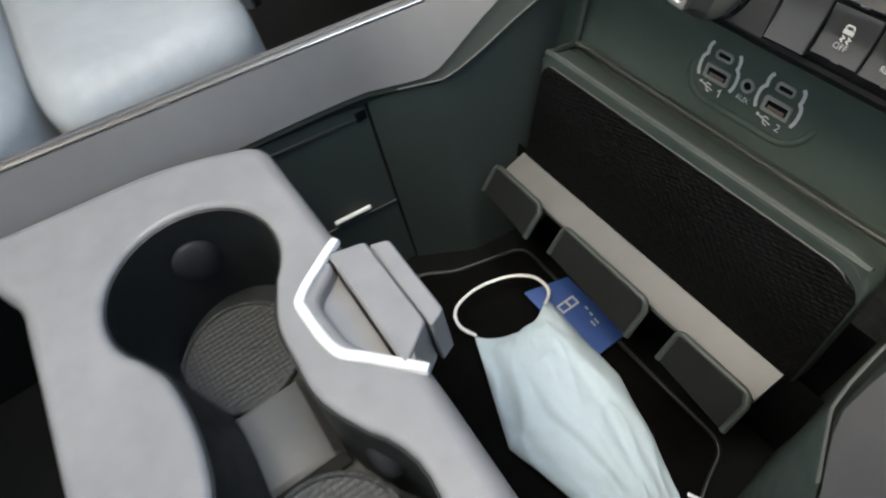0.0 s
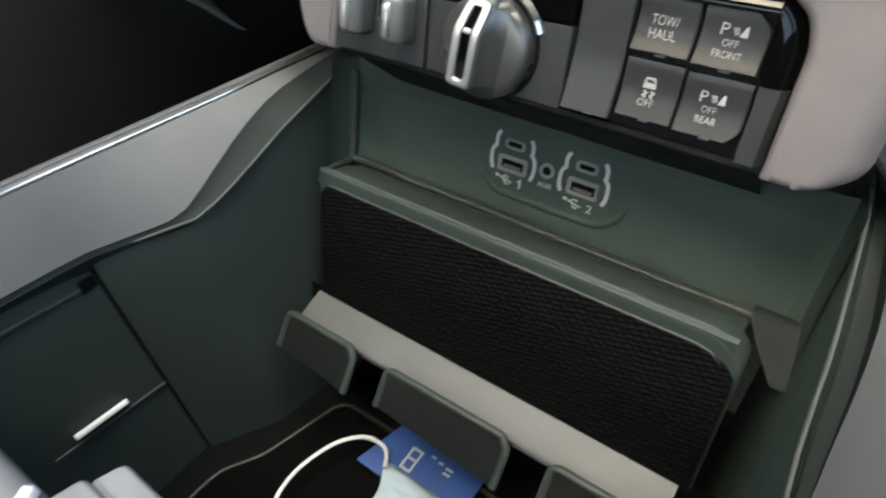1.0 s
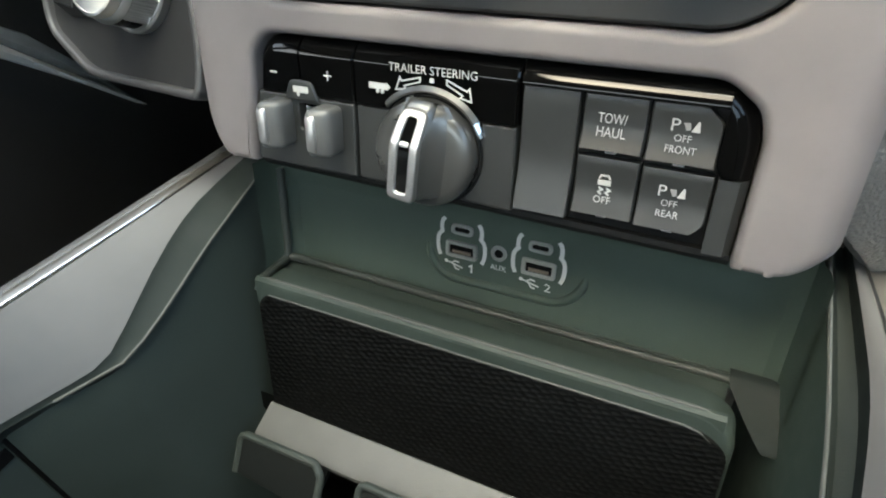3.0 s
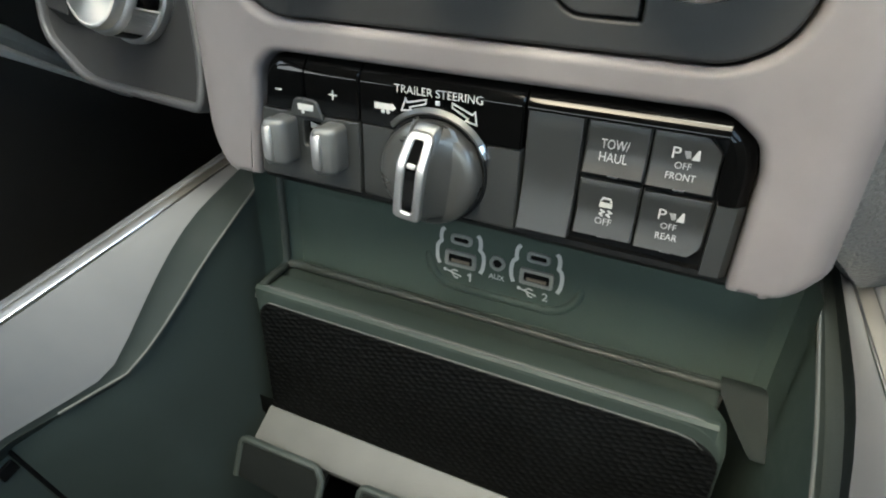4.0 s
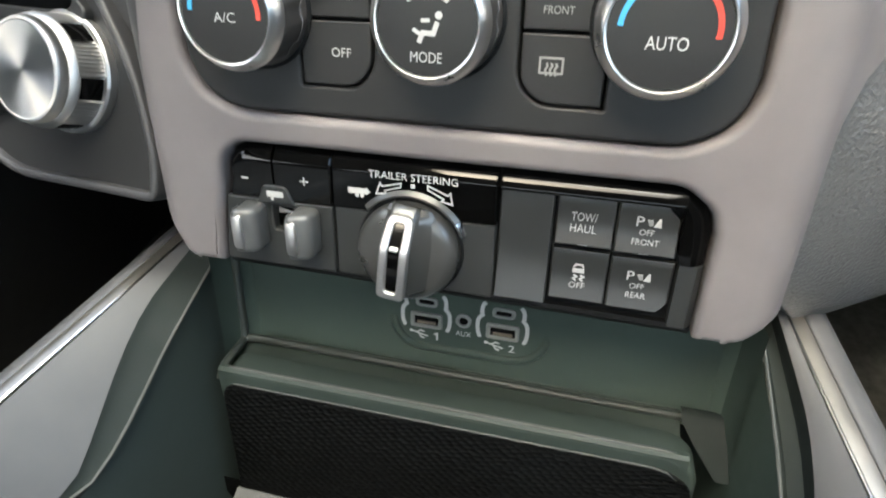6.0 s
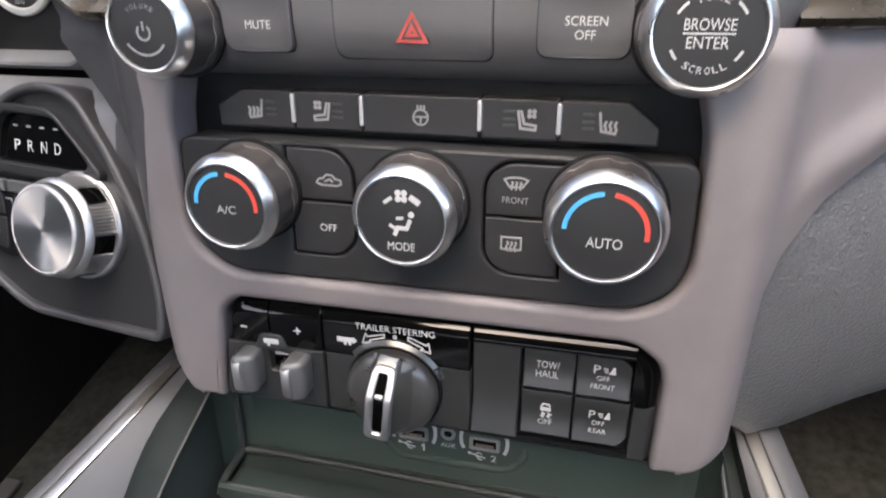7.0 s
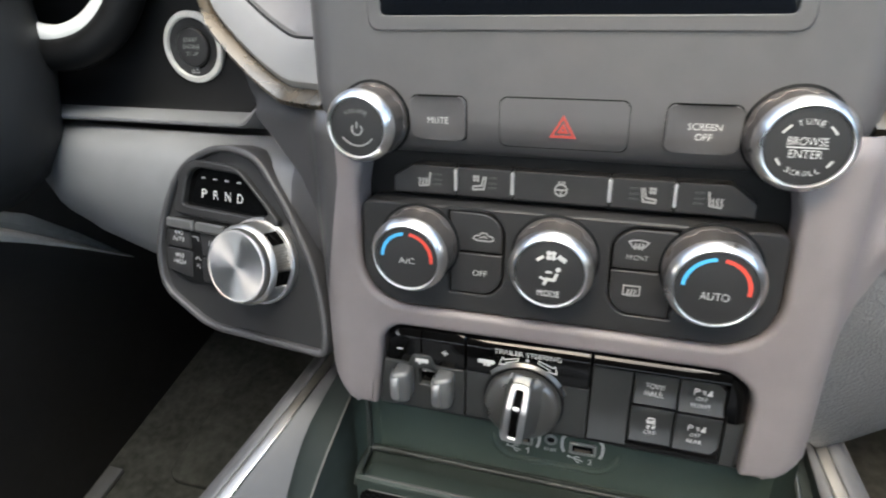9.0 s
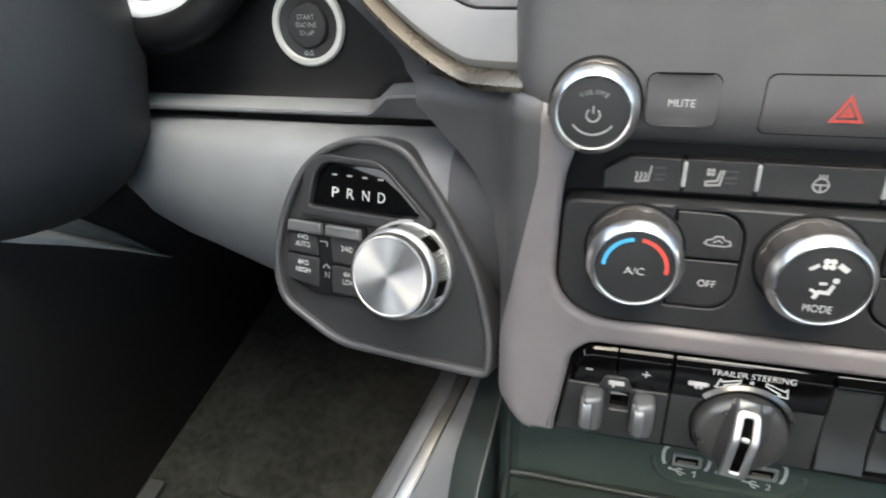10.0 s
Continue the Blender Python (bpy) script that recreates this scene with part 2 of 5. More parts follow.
def tube(points, r, n=8, closed=False, bm=None, squash=1.0):
    pts = [Vector(p) for p in points]
    rows, side = [], None
    for i, p in enumerate(pts):
        a = pts[i - 1] if (closed or i) else p
        b = pts[(i + 1) % len(pts)] if (closed or i + 1 < len(pts)) else p
        d = (b - a).normalized()
        side = (side - d * side.dot(d)).normalized() if side else d.orthogonal().normalized()
        up = d.cross(side)
        rows.append([p + (side * math.cos(2 * math.pi * k / n) + up * math.sin(2 * math.pi * k / n) * squash) * r for k in range(n)])
    if closed:
        rows.append(rows[0])
    return loft(rows, True, not closed, bm)


def box(x0, x1, y0, y1, z0, z1, bev=0.0, segs=2, bm=None):
    bm = bm or bmesh.new()
    v = [bm.verts.new((x * MM, y * MM, z * MM)) for x in (x0, x1) for y in (y0, y1) for z in (z0, z1)]
    fs = [bm.faces.new([v[i] for i in q]) for q in ((0, 1, 3, 2), (4, 6, 7, 5), (0, 4, 5, 1), (2, 3, 7, 6), (0, 2, 6, 4), (1, 5, 7, 3))]
    if bev:
        edges = list({e for f in fs for e in f.edges})
        bmesh.ops.bevel(bm, geom=edges, offset=bev * MM, segments=segs, affect="EDGES", profile=0.5)
    return bm


def strokes(lines, width, y, thick=0.25, bm=None):
    """Flat ink strokes along polylines in x-z on the face y."""
    bm = bm or bmesh.new()
    for line in lines:
        shut = len(line) > 2 and line[0] == line[-1]
        p = [Vector(q[:2]) for q in (line[:-1] if shut else line)]
        n, left, right = len(p), [], []
        for i, b in enumerate(p):
            a = p[i - 1] if (i or shut) else None
            c = p[(i + 1) % n] if (i + 1 < n or shut) else None
            e = (b - a).normalized() if a is not None else (c - b).normalized()
            f = (c - b).normalized() if c is not None else e
            m, k = Vector((-e.y, e.x)), Vector((-f.y, f.x))
            o = (m + k) * (width / 2 / max(0.4, 1 + m.dot(k)))
            left.append(b + o)
            right.append(b - o)
        tops = [[bm.verts.new((q.x * MM, (y - thick) * MM, q.y * MM)) for q in s] for s in (left, right)]
        lows = [[bm.verts.new((q.x * MM, y * MM, q.y * MM)) for q in s] for s in (left, right)]
        for i in range(0 if shut else 1, n):
            bm.faces.new((tops[0][i - 1], tops[0][i], tops[1][i], tops[1][i - 1]))
            for s in (0, 1):
                bm.faces.new((tops[s][i - 1], tops[s][i], lows[s][i], lows[s][i - 1]))
    return bm


def blob(points, y, thick=0.25, bm=None):
    return plate(points, front=y - thick, back=y, bev=0.05, steps=1, bm=bm)


def arc(cx, cz, r, a0, a1, n=14):
    return [(cx + r * math.cos(radians(a0 + (a1 - a0) * i / n)), cz + r * math.sin(radians(a0 + (a1 - a0) * i / n))) for i in range(n + 1)]


def letters(words, cx, cz, width, height, y, thick=0.2, turn=0.0, bm=None):
    """Raised print of the words, width x height mm, centred on (cx, cz) of the face y."""
    bm = bm or bmesh.new()
    curve = bpy.data.curves.new("print", "FONT")
    curve.body, curve.resolution_u, curve.offset = words, 3, 0.0
    tmp = bpy.data.objects.new("print", curve)
    scene.collection.objects.link(tmp)
    bpy.context.view_layer.update()
    me = bpy.data.meshes.new_from_object(tmp.evaluated_get(bpy.context.evaluated_depsgraph_get()))
    xs, ys = [v.co.x for v in me.vertices], [v.co.y for v in me.vertices]
    sx, sy = width / (max(xs) - min(xs)), height / (max(ys) - min(ys))
    ox, oy = (max(xs) + min(xs)) / 2, (max(ys) + min(ys)) / 2
    c, s = math.cos(radians(turn)), math.sin(radians(turn))
    made = []
    for v in me.vertices:
        u, w = (v.co.x - ox) * sx, (v.co.y - oy) * sy
        made.append(bm.verts.new(((cx + u * c - w * s) * MM, (y - thick) * MM, (cz + u * s + w * c) * MM)))
    for f in me.polygons:
        bm.faces.new([made[i] for i in f.vertices])
    bpy.data.objects.remove(tmp)
    bpy.data.curves.remove(curve)
    bpy.data.meshes.remove(me)
    return bm


def arc_letters(words, cx, cz, r, middle, step, height, y):
    """Print bent round (cx, cz); middle and step in degrees, clockwise for a positive step."""
    bm = bmesh.new()
    for i, ch in enumerate(words):
        a = middle - (i - (len(words) - 1) / 2) * step
        turn = a - 90 if step > 0 else a + 90
        letters(ch, cx + r * math.cos(radians(a)), cz + r * math.sin(radians(a)), height * (0.35 if ch in "I" else 0.72), height, y, turn=turn, bm=bm)
    return bm

# ---- unseen cab that closes the place: floor, doors with windows, roof, rear wall; openings sized for light ----
def cab_wall(name, bm, material, label):
    return solo(name, bm, material, label, "cab wall", CAB, kind="structure")


solo("floor", box(-800, 800, -1700, 700, -720, -700), CARPET, "dark grey carpet on the truck cab's floor", "floor", CAB, kind="structure")
for side, nm in ((-1, "wall_left"), (1, "wall_right")):
    x0, x1 = sorted((side * 760, side * 800))
    w = box(x0, x1, -1700, 700, -700, 190)
    # higher sills on the driver's side, added only to block light
    if side < 0:
        box(x0, x1, -400, 420, 190, 400, bm=w)
        box(x0, x1, -1350, -480, 190, 360, bm=w)
    box(x0, x1, -1700, 700, 600, 700, bm=w)
    box(x0, x1, -1700, -1350, 190, 600, bm=w)
    box(x0, x1, -480, -400, 190, 600, bm=w)
    box(x0, x1, 420, 700, 190, 600, bm=w)
    cab_wall(nm, w, DOORCARD, "unseen dark vinyl door side, its window bays sized for light")
w = box(-760, 760, -1740, -1700, -700, 280)
box(-760, 760, -1740, -1700, 540, 700, bm=w)
cab_wall("wall_rear", w, DOORCARD, "dark vinyl rear cab wall below the back window")
cab_wall("wall_front", box(-760, 760, 640, 680, -700, 60), DOORCARD, "dark firewall behind the dashboard")
# the gap over the console is added to let skylight in from above
roof = box(-800, 800, -1740, -640, 680, 705)
box(-800, 800, -330, -150, 680, 705, bm=roof)
box(-800, -220, -640, -330, 680, 705, bm=roof)
box(220, 800, -640, -330, 680, 705, bm=roof)
solo("ceiling", roof, HEADLINER, "pale grey fabric headliner with an added opening for skylight", "ceiling", CAB, kind="structure")
# dashboard's top, above and behind the centre stack
solo("dash_top", loft([[(x, y, z) for x in (-760, -300, 0, 300, 760)] for y, z in ((95, 130), (100, 165), (150, 185), (400, 190), (640, 150), (640, 40))]),
     SOFT, "dark grained dashboard top under the windscreen", "dashboard", CAB, kind="structure")

# ---- centre stack: bezel, fascia, flanks ----
stack = thing("center_stack", "satin grey centre stack of a pickup's dashboard with dark control panels", "dashboard", PANEL)
well = [(-103, 26, 2), (-109.5, -4), (-111, -54), (-105, -67), (-90, -75.5), (90, -75.5), (105, -67), (111, -54), (109.5, -4), (103, 26, 2)]
notch = [(107.5, -153.5, 1), (107.5, -107, 3), (104.5, -97, 4), (93, -88.5, 5), (-91, -88.5, 5), (-99.5, -97, 4), (-106.5, -149.5, 1)]
outer = rounded([(-122, 27, 0.1), (-122, -149.5, 0.4), (-110, -149.5, 2), *notch[::-1], (110, -153.5, 1.5), (122, -153.5, 0.4), (122, 27, 0.1), (101, 27, 1), (105, 12, 10), *well[1:-1][::-1], (-105, 12, 10), (-101, 27, 1)], 8)
part("bezel", plate(outer, (), -10, 14, 3.4, 6), BEZEL, stack)


FLANK = smooth_path([(118.5, -10.05, 0), (124.5, -9.95, 0), (130.5, -8.6, 0), (135.6, -5.2, 0), (139.6, 0.2, 0), (146, 6.4, 0), (158, 13, 0), (175, 21, 0), (195, 29.5, 0), (221, 41, 0), (300, 68, 0)], 8)


def flank_to(x_end, n=36):
    """The stack's side in plan, from the bezel's face round the corner and out into the dash as far as x_end."""
    pts = [p for p in FLANK if p.x < x_end - 0.3]
    a, b = FLANK[len(pts) - 1], FLANK[min(len(pts), len(FLANK) - 1)]
    pts.append(a.lerp(b, min(1, max(0, (x_end - a.x) / max(1e-6, b.x - a.x)))))
    f = [i * (len(pts) - 1) / n for i in range(n + 1)]
    return [pts[int(q)].lerp(pts[min(int(q) + 1, len(pts) - 1)], q - int(q)) for q in f]


def seam_x(z, left):
    """How far out the painted flank goes at the height z."""
    rows = [(-160, 139.4), (-78, 139.4), (-64, 140.4 - left), (-49, 141 if left else 145), (-27, 146 if left else 157), (-8, 157 if left else 178), (12, 182 if left else 207), (24, 196 if left else 240), (36, 199 if left else 290), (48, 203 if left else 299), (60, 219 if left else 299), (76, 240 if left else 299)]
    for (a, p), (b, q) in zip(rows, rows[1:]):
        if z <= b:
            return p + (q - p) * max(0, z - a) / (b - a)
    return rows[-1][1]


# beyond this line the left flank's shade is put into a darker tone
split = lambda z: 139 - 18 * min(1, max(0, (z + 95) / 95))


def clip(row, near, far, n=30):
    """The stretch of a row between two distances from the middle, in n steps."""
    fine = [Vector(p).lerp(Vector(q), i / 6) for p, q in zip(row, row[1:-1]) for i in range(6)] + [Vector(row[-2])]
    keep = [p for p in fine if near <= abs(p.x) <= far] or [fine[-1] if near else fine[0]]
    if far > 500:
        keep.append(Vector(row[-1]))
    f = [i * (len(keep) - 1) / n for i in range(n + 1)]
    return [keep[int(q)].lerp(keep[min(int(q) + 1, len(keep) - 1)], q - int(q)) for q in f]


for side, nm in ((1, "right_flank"), (-1, "left_flank")):
    foot, tall, bend = (-153.1, 15, 122) if side > 0 else (-149.5, 23, 121)
    rows = []
    for z in [foot + tall * f for f in (0, 0.01, 0.03, 0.06, 0.1, 0.16, 0.24, 0.34, 0.46, 0.6, 0.75, 0.9)] + [-124, -117, -110, -95, -80, -72, -64, -56, -49, -42, -34, -27, -20, -14, -8, -1, 6, 12, 18, 24, 27, 30, 35] + ([] if side > 0 else [40, 46, 52, 58, 64, 70, 76]):
        low = min(1, max(0, 1 - (z - foot) / tall))
        squeeze = math.sqrt(max(0, 1 - low * low))
        sink = 3.4 * (1 - math.sqrt(max(0, 1 - max(0, 1 - (z - foot) / 3.4) ** 2))) + max(0, min(z, 36) - 27) * 0.5
        ridge = 5.0 * min(1, max(0, (z + 55) / 45)) if side > 0 else 0.0
        rim = seam_x(z, side < 0)
        row = [(side * (q.x if q.x < bend else bend + (q.x - bend) * squeeze), q.y + sink - ridge * math.exp(-(((q.x - rim + 14) / 15) ** 2)) * min(1, max(0, (q.x - 136) / 14)), z) for q in flank_to(rim)]
        row.append((row[-1][0] - side * 2.0 * squeeze, row[-1][1] + 30, z))
        rows.append(row)
    rows.insert(0, [(p[0], max(14, p[1]), p[2]) for p in rows[0]])
    if side > 0:
        part(nm, loft(rows), BEZEL, stack, sharp=50)
    else:
        part(nm, loft([clip(row, 0, split(row[0][2])) for row in rows if row[0][2] < 36]), BEZEL, stack, sharp=50)
        part("left_cheek", loft([clip(row, split(row[0][2]) if row[0][2] < 37 else 156 + ((row[0][2] - 35) / 0.14) ** 0.74, 999) for row in rows]), CHEEK, stack, "outer cheek of the stack, shade put in its colour", sharp=50)

# fascia round the screen: flat above, rolling back below the hazard row
rows = []
prof = [(-8, 205), (-8, 190), (-8, 120), (-8, 60), (-8, 46), (-8, 36), (-7.6, 31), (-6.2, 26), (-3.5, 21.5), (0.5, 17.5), (6, 14.2), (14, 12.5)]
for x, back in ((-139, 40), (-137, 14), (-134, 2), (-130, -4), (-124.5, -7.2), (-119, -8), (-60, -8), (0, -8), (60, -8), (119, -8), (124.5, -7.2), (130, -4), (134, 2), (137, 14), (139, 40)):
    rows.append([(x * (1 if z > 40 else 1 - 0.13 * ((40 - z) / 26) ** 1.3), y + (back + 8), z) for y, z in prof])
part("fascia", loft(rows), FASCIA, stack)

# ---- touchscreen ----
screen = thing("touchscreen", "dark switched-off touchscreen in the grey dash fascia", "screen", PANEL)
part("frame", plate(rect(-98, 98, 77, 203, 7), [rect(-91, 91, 84, 196, 3)], -9.0, -7.5, 0.5, outer_bev=0.8), FASCIA, screen)
part("glass", plate(rect(-91.5, 91.5, 83.5, 196.5, 4), (), -8.4, -7.9, 0.1), GLASS, screen, "black glass")

# ---- buttons beside the hazard switch ----
ROLL = [(-8, 60), (-8, 36), (-7.6, 31), (-6.2, 26), (-3.5, 21.5), (0.5, 17.5)]


def roll_y(z):
    for (y0, z0), (y1, z1) in zip(ROLL, ROLL[1:]):
        if z >= z1:
            return y1 + (y0 - y1) * min(1, (z - z1) / (z0 - z1))
    return ROLL[-1][0]


def roll_cap(x0, x1, z0, z1, r, proud, dish=0.0):
    """A cap with round corners that follows the fascia's roll; dish: how deep its middle is scooped."""
    zs = [z1 - r * (1 - math.cos(radians(a))) for a in range(0, 91, 15)]
    zs += [z1 - r - (z1 - z0 - 2 * r) * i / 10 for i in range(1, 10)] + [z0 + r * (1 - math.cos(radians(a))) for a in range(90, -1, -15)]
    rows = []
    for z in zs:
        e = r - min(r, z1 - z) if z > z1 - r else (r - (z - z0) if z < z0 + r else 0)
        cut = r - math.sqrt(max(0, r * r - e * e))
        y = roll_y(z) - proud
        v = math.sin(math.pi * (z - z0) / (z1 - z0)) ** 0.6 if z1 > z > z0 else 0.0
        row = [(x0 + cut, y + proud + 1, z), (x0 + cut, y + 0.3, z), (x0 + cut + 0.4, y, z)]
        for i in range(1, 12):
            row.append((x0 + cut + 0.4 + (x1 - x0 - 2 * cut - 0.8) * i / 12, y + dish * v * math.sin(math.pi * i / 12) ** 0.6, z))
        rows.append(row + [(x1 - cut - 0.4, y, z), (x1 - cut, y + 0.3, z), (x1 - cut, y + proud + 1, z)])
    return loft(rows)


def fascia_button(name, x0, x1, z0, z1, label, r=4.0, dish=0.0):
    b = thing(name, label, "button", PANEL)
    part("gap", roll_cap(x0 - 0.6, x1 + 0.6, z0 - 0.6, z1 + 0.6, r, 0.1), VOID, b)
    part("cap", roll_cap(x0, x1, z0, z1, r, 0.6 + dish, dish), FASCIA, b)
    return b


mute = fascia_button("mute_button", -77, -48, 24.5, 46.5, "dark grey mute button beside the volume knob", dish=1.7)
part("lettering", letters("MUTE", -62.5, 34.6, 10.8, 3.2, -8.75), WHITE, mute)
hazard = fascia_button("hazard_button", -31, 30, 22.5, 46.8, "wide dark hazard button with a red triangle")
part("triangle", strokes([[(-5.4, 29.2), (5.4, 29.2), (0.0, 38.6), (-5.4, 29.2)], [(-1.8, 31.4), (1.8, 31.4), (0.0, 34.5), (-1.8, 31.4)]], 1.15, -8.6), HAZARDINK, hazard, "red triangle")
soff = fascia_button("screen_off_button", 46, 78, 24.5, 46.5, "dark grey screen-off button beside the tuning knob", dish=1.7)
lt = letters("SCREEN", 62.6, 36.9, 14.4, 3.1, -8.8)
part("lettering", letters("OFF", 62.6, 32.3, 7.2, 3.1, -8.75, bm=lt), WHITE, soff)


# ---- turning knobs ----
def knob(name, label, cx, cz, r, front=-30.6, base=-7.0, body=GRIP, ribs=9, print_bm=(), group="round climate knobs"):
    k = thing(name, label, "knob", PANEL, group)
    grip = lambda a, q, y: 1 - (0.05 if math.cos(ribs * a) > 0.55 and front + 8 < y < base - 4 else 0.0)
    part("collar", lathe([(r + 2.6, base), (r + 2.6, base - 1.2), (r + 1.8, base - 1.6)], cx, cz), BLACK, k, "black collar")
    part("body", lathe([(r + 1.2, base + 0.5), (r + 1.2, base - 2), (r + 0.9, base - 4.1), (r + 0.6, base - 4.2), (r + 0.3, front + 7.9), (r + 0.5, front + 7.8), (r + 0.5, front + 5)], cx, cz, 80, grip), body, k, "smoke-grey metal grip")
    part("ring", lathe([(r + 0.3, front + 6.5), (r + 0.7, front + 5.6), (r + 0.5, front + 4.6), (r - 1.9, front + 0.5), (r - 2.5, front), (r - 3.1, front + 0.2), (r - 3.3, front + 1.4)], cx, cz, 64), KNOBRING, k, "bright chrome ring")
    part("face", lathe([(r - 3.1, front + 1.3), (r - 3.4, front + 0.9), (r - 4, front + 0.8)], cx, cz, 48), CONTROL, k, "matt charcoal face")
    for nm, bm, ink in print_bm:
        part(nm, bm, ink, k)
    return k


KF = -29.8
cold = lambda cx, cz, r: strokes([arc(cx, cz, r, 96, 178)], 1.7, KF)
warm = lambda cx, cz, r: strokes([arc(cx, cz, r, 82, -8)], 1.7, KF)
knob("driver_temperature_knob", "chrome-rimmed driver temperature knob with blue and red arcs", -74.6, -34, 20.5,
     print_bm=[("cold_arc", cold(-74.6, -34, 13.5), BLUEINK), ("warm_arc", warm(-74.6, -34, 13.5), REDINK), ("lettering", letters("A/C", -74.6, -35.5, 8.6, 3.4, KF), WHITE)])
fan = bmesh.new()
for i in range(4):
    a = 45 + 90 * i
    blob(disc(0.4 + 1.7 * math.cos(radians(a)), -24.2 + 1.7 * math.sin(radians(a)), 1.25, 10), KF, bm=fan)
strokes([[(-6.5, -27.2), (-3.2, -24.9)]], 1.4, KF, bm=fan)
strokes([[(3.8, -24.2), (7.6, -26.8)]], 2.3, KF, bm=fan)
air = blob(disc(4.2, -31.4, 1.25, 12), KF)
strokes([[(3.8, -33.4), (2.4, -37.2), (-1.2, -37.0), (-2.6, -40.2)]], 1.6, KF, bm=air)
strokes([[(-1.8, -33.2), (1.2, -33.0)], [(-4.6, -36.0), (-2.2, -37.4)]], 1.2, KF, bm=air)
knob("mode_knob", "chrome-rimmed air mode knob with white symbols", 0, -34, 20.5,
     print_bm=[("fan_symbol", fan, WHITE), ("seat_symbol", air, WHITE), ("lettering", letters("MODE", 0, -44.8, 11.0, 3.5, KF), WHITE)])
knob("passenger_temperature_knob", "chrome-rimmed passenger temperature knob with blue and red arcs", 75.6, -32.3, 21.5,
     print_bm=[("cold_arc", cold(75.6, -32.3, 14.4), BLUEINK), ("warm_arc", warm(75.6, -32.3, 14.4), REDINK), ("lettering", letters("AUTO", 75.6, -36.3, 12.6, 4.0, KF), WHITE)])
power = strokes([arc(-97.9, 32.5, 2.7, 130, 410)], 0.8, KF)
strokes([[(-97.9, 33.2), (-97.9, 36.4)]], 0.8, KF, bm=power)
knob("volume_knob", "chrome-rimmed volume knob with a power symbol", -97.9, 33.5, 17.6, body=GRIP, group="round audio knobs",
     print_bm=[("power_symbol", power, GREYINK), ("lettering", arc_letters("VOLUME", -97.9, 32.5, 9.4, 90, 13, 1.9, KF), GREYINK), ("arc_mark", strokes([arc(-97.9, 34, 9.6, 215, 325)], 0.8, KF), GREYINK)])
lt = letters("BROWSE", 99.2, 37.1, 14.8, 3.4, KF)
letters("ENTER", 99.2, 31.9, 12.2, 3.4, KF, bm=lt)
strokes([[(91.7, 34.5), (106.7, 34.5)]], 0.5, KF, bm=lt)
knob("tuning_knob", "chrome-rimmed tuning knob with white lettering", 99.2, 34.8, 19.4, group="round audio knobs",
     print_bm=[("lettering", lt, WHITE), ("top_lettering", arc_letters("TUNE", 99.2, 34.5, 10.6, 90, 15, 2.4, KF), WHITE), ("low_lettering", arc_letters("SCROLL", 99.2, 34.5, 10.8, 270, -12, 2.2, KF), WHITE),
               ("arc_mark", strokes([arc(99.2, 34.5, 11.2, 128, 150), arc(99.2, 34.5, 11.2, 30, 52), arc(99.2, 34.5, 11.4, 205, 222), arc(99.2, 34.5, 11.4, 318, 335)], 0.8, KF), WHITE)])

def shrink(f, cx, cz, draw):
    """A symbol drawn at a smaller size about its middle."""
    bm = draw()
    for v in bm.verts:
        v.co.x, v.co.z = cx * MM + (v.co.x - cx * MM) * f, cz * MM + (v.co.z - cz * MM) * f
    return bm


# ---- climate panel ----
climate = thing("climate_panel", "charcoal climate control panel set into the grey bezel", "control panel", PANEL)
part("well", plate(rounded([(-112, 14), (-112, -60), (-104, -78), (104, -78), (112, -60), (112, 14)], 6), (), 9, 14, 0.5), BLACK, climate)
panel_out = rounded([(-108.5, -11.5), (-109.8, -53), (-104, -66), (-89.5, -74.3), (89.5, -74.3), (104, -66), (109.8, -53), (108.5, -11.5)], 7)
LBOX = rounded([(-58, -12.5), (-34, -13.5, 8), (-27, -22, 8), (-27.2, -54, 8), (-34, -62.5, 8), (-58, -62.5)], 1)
RBOX = rounded([(60, -14.5), (36, -14.5, 8), (28, -22, 8), (28, -56, 8), (36, -63.5, 8), (60, -63.5)], 1)
part("panel", plate(panel_out, [LBOX, RBOX], -7.2, 8, 1.4, 3), CONTROL, climate)
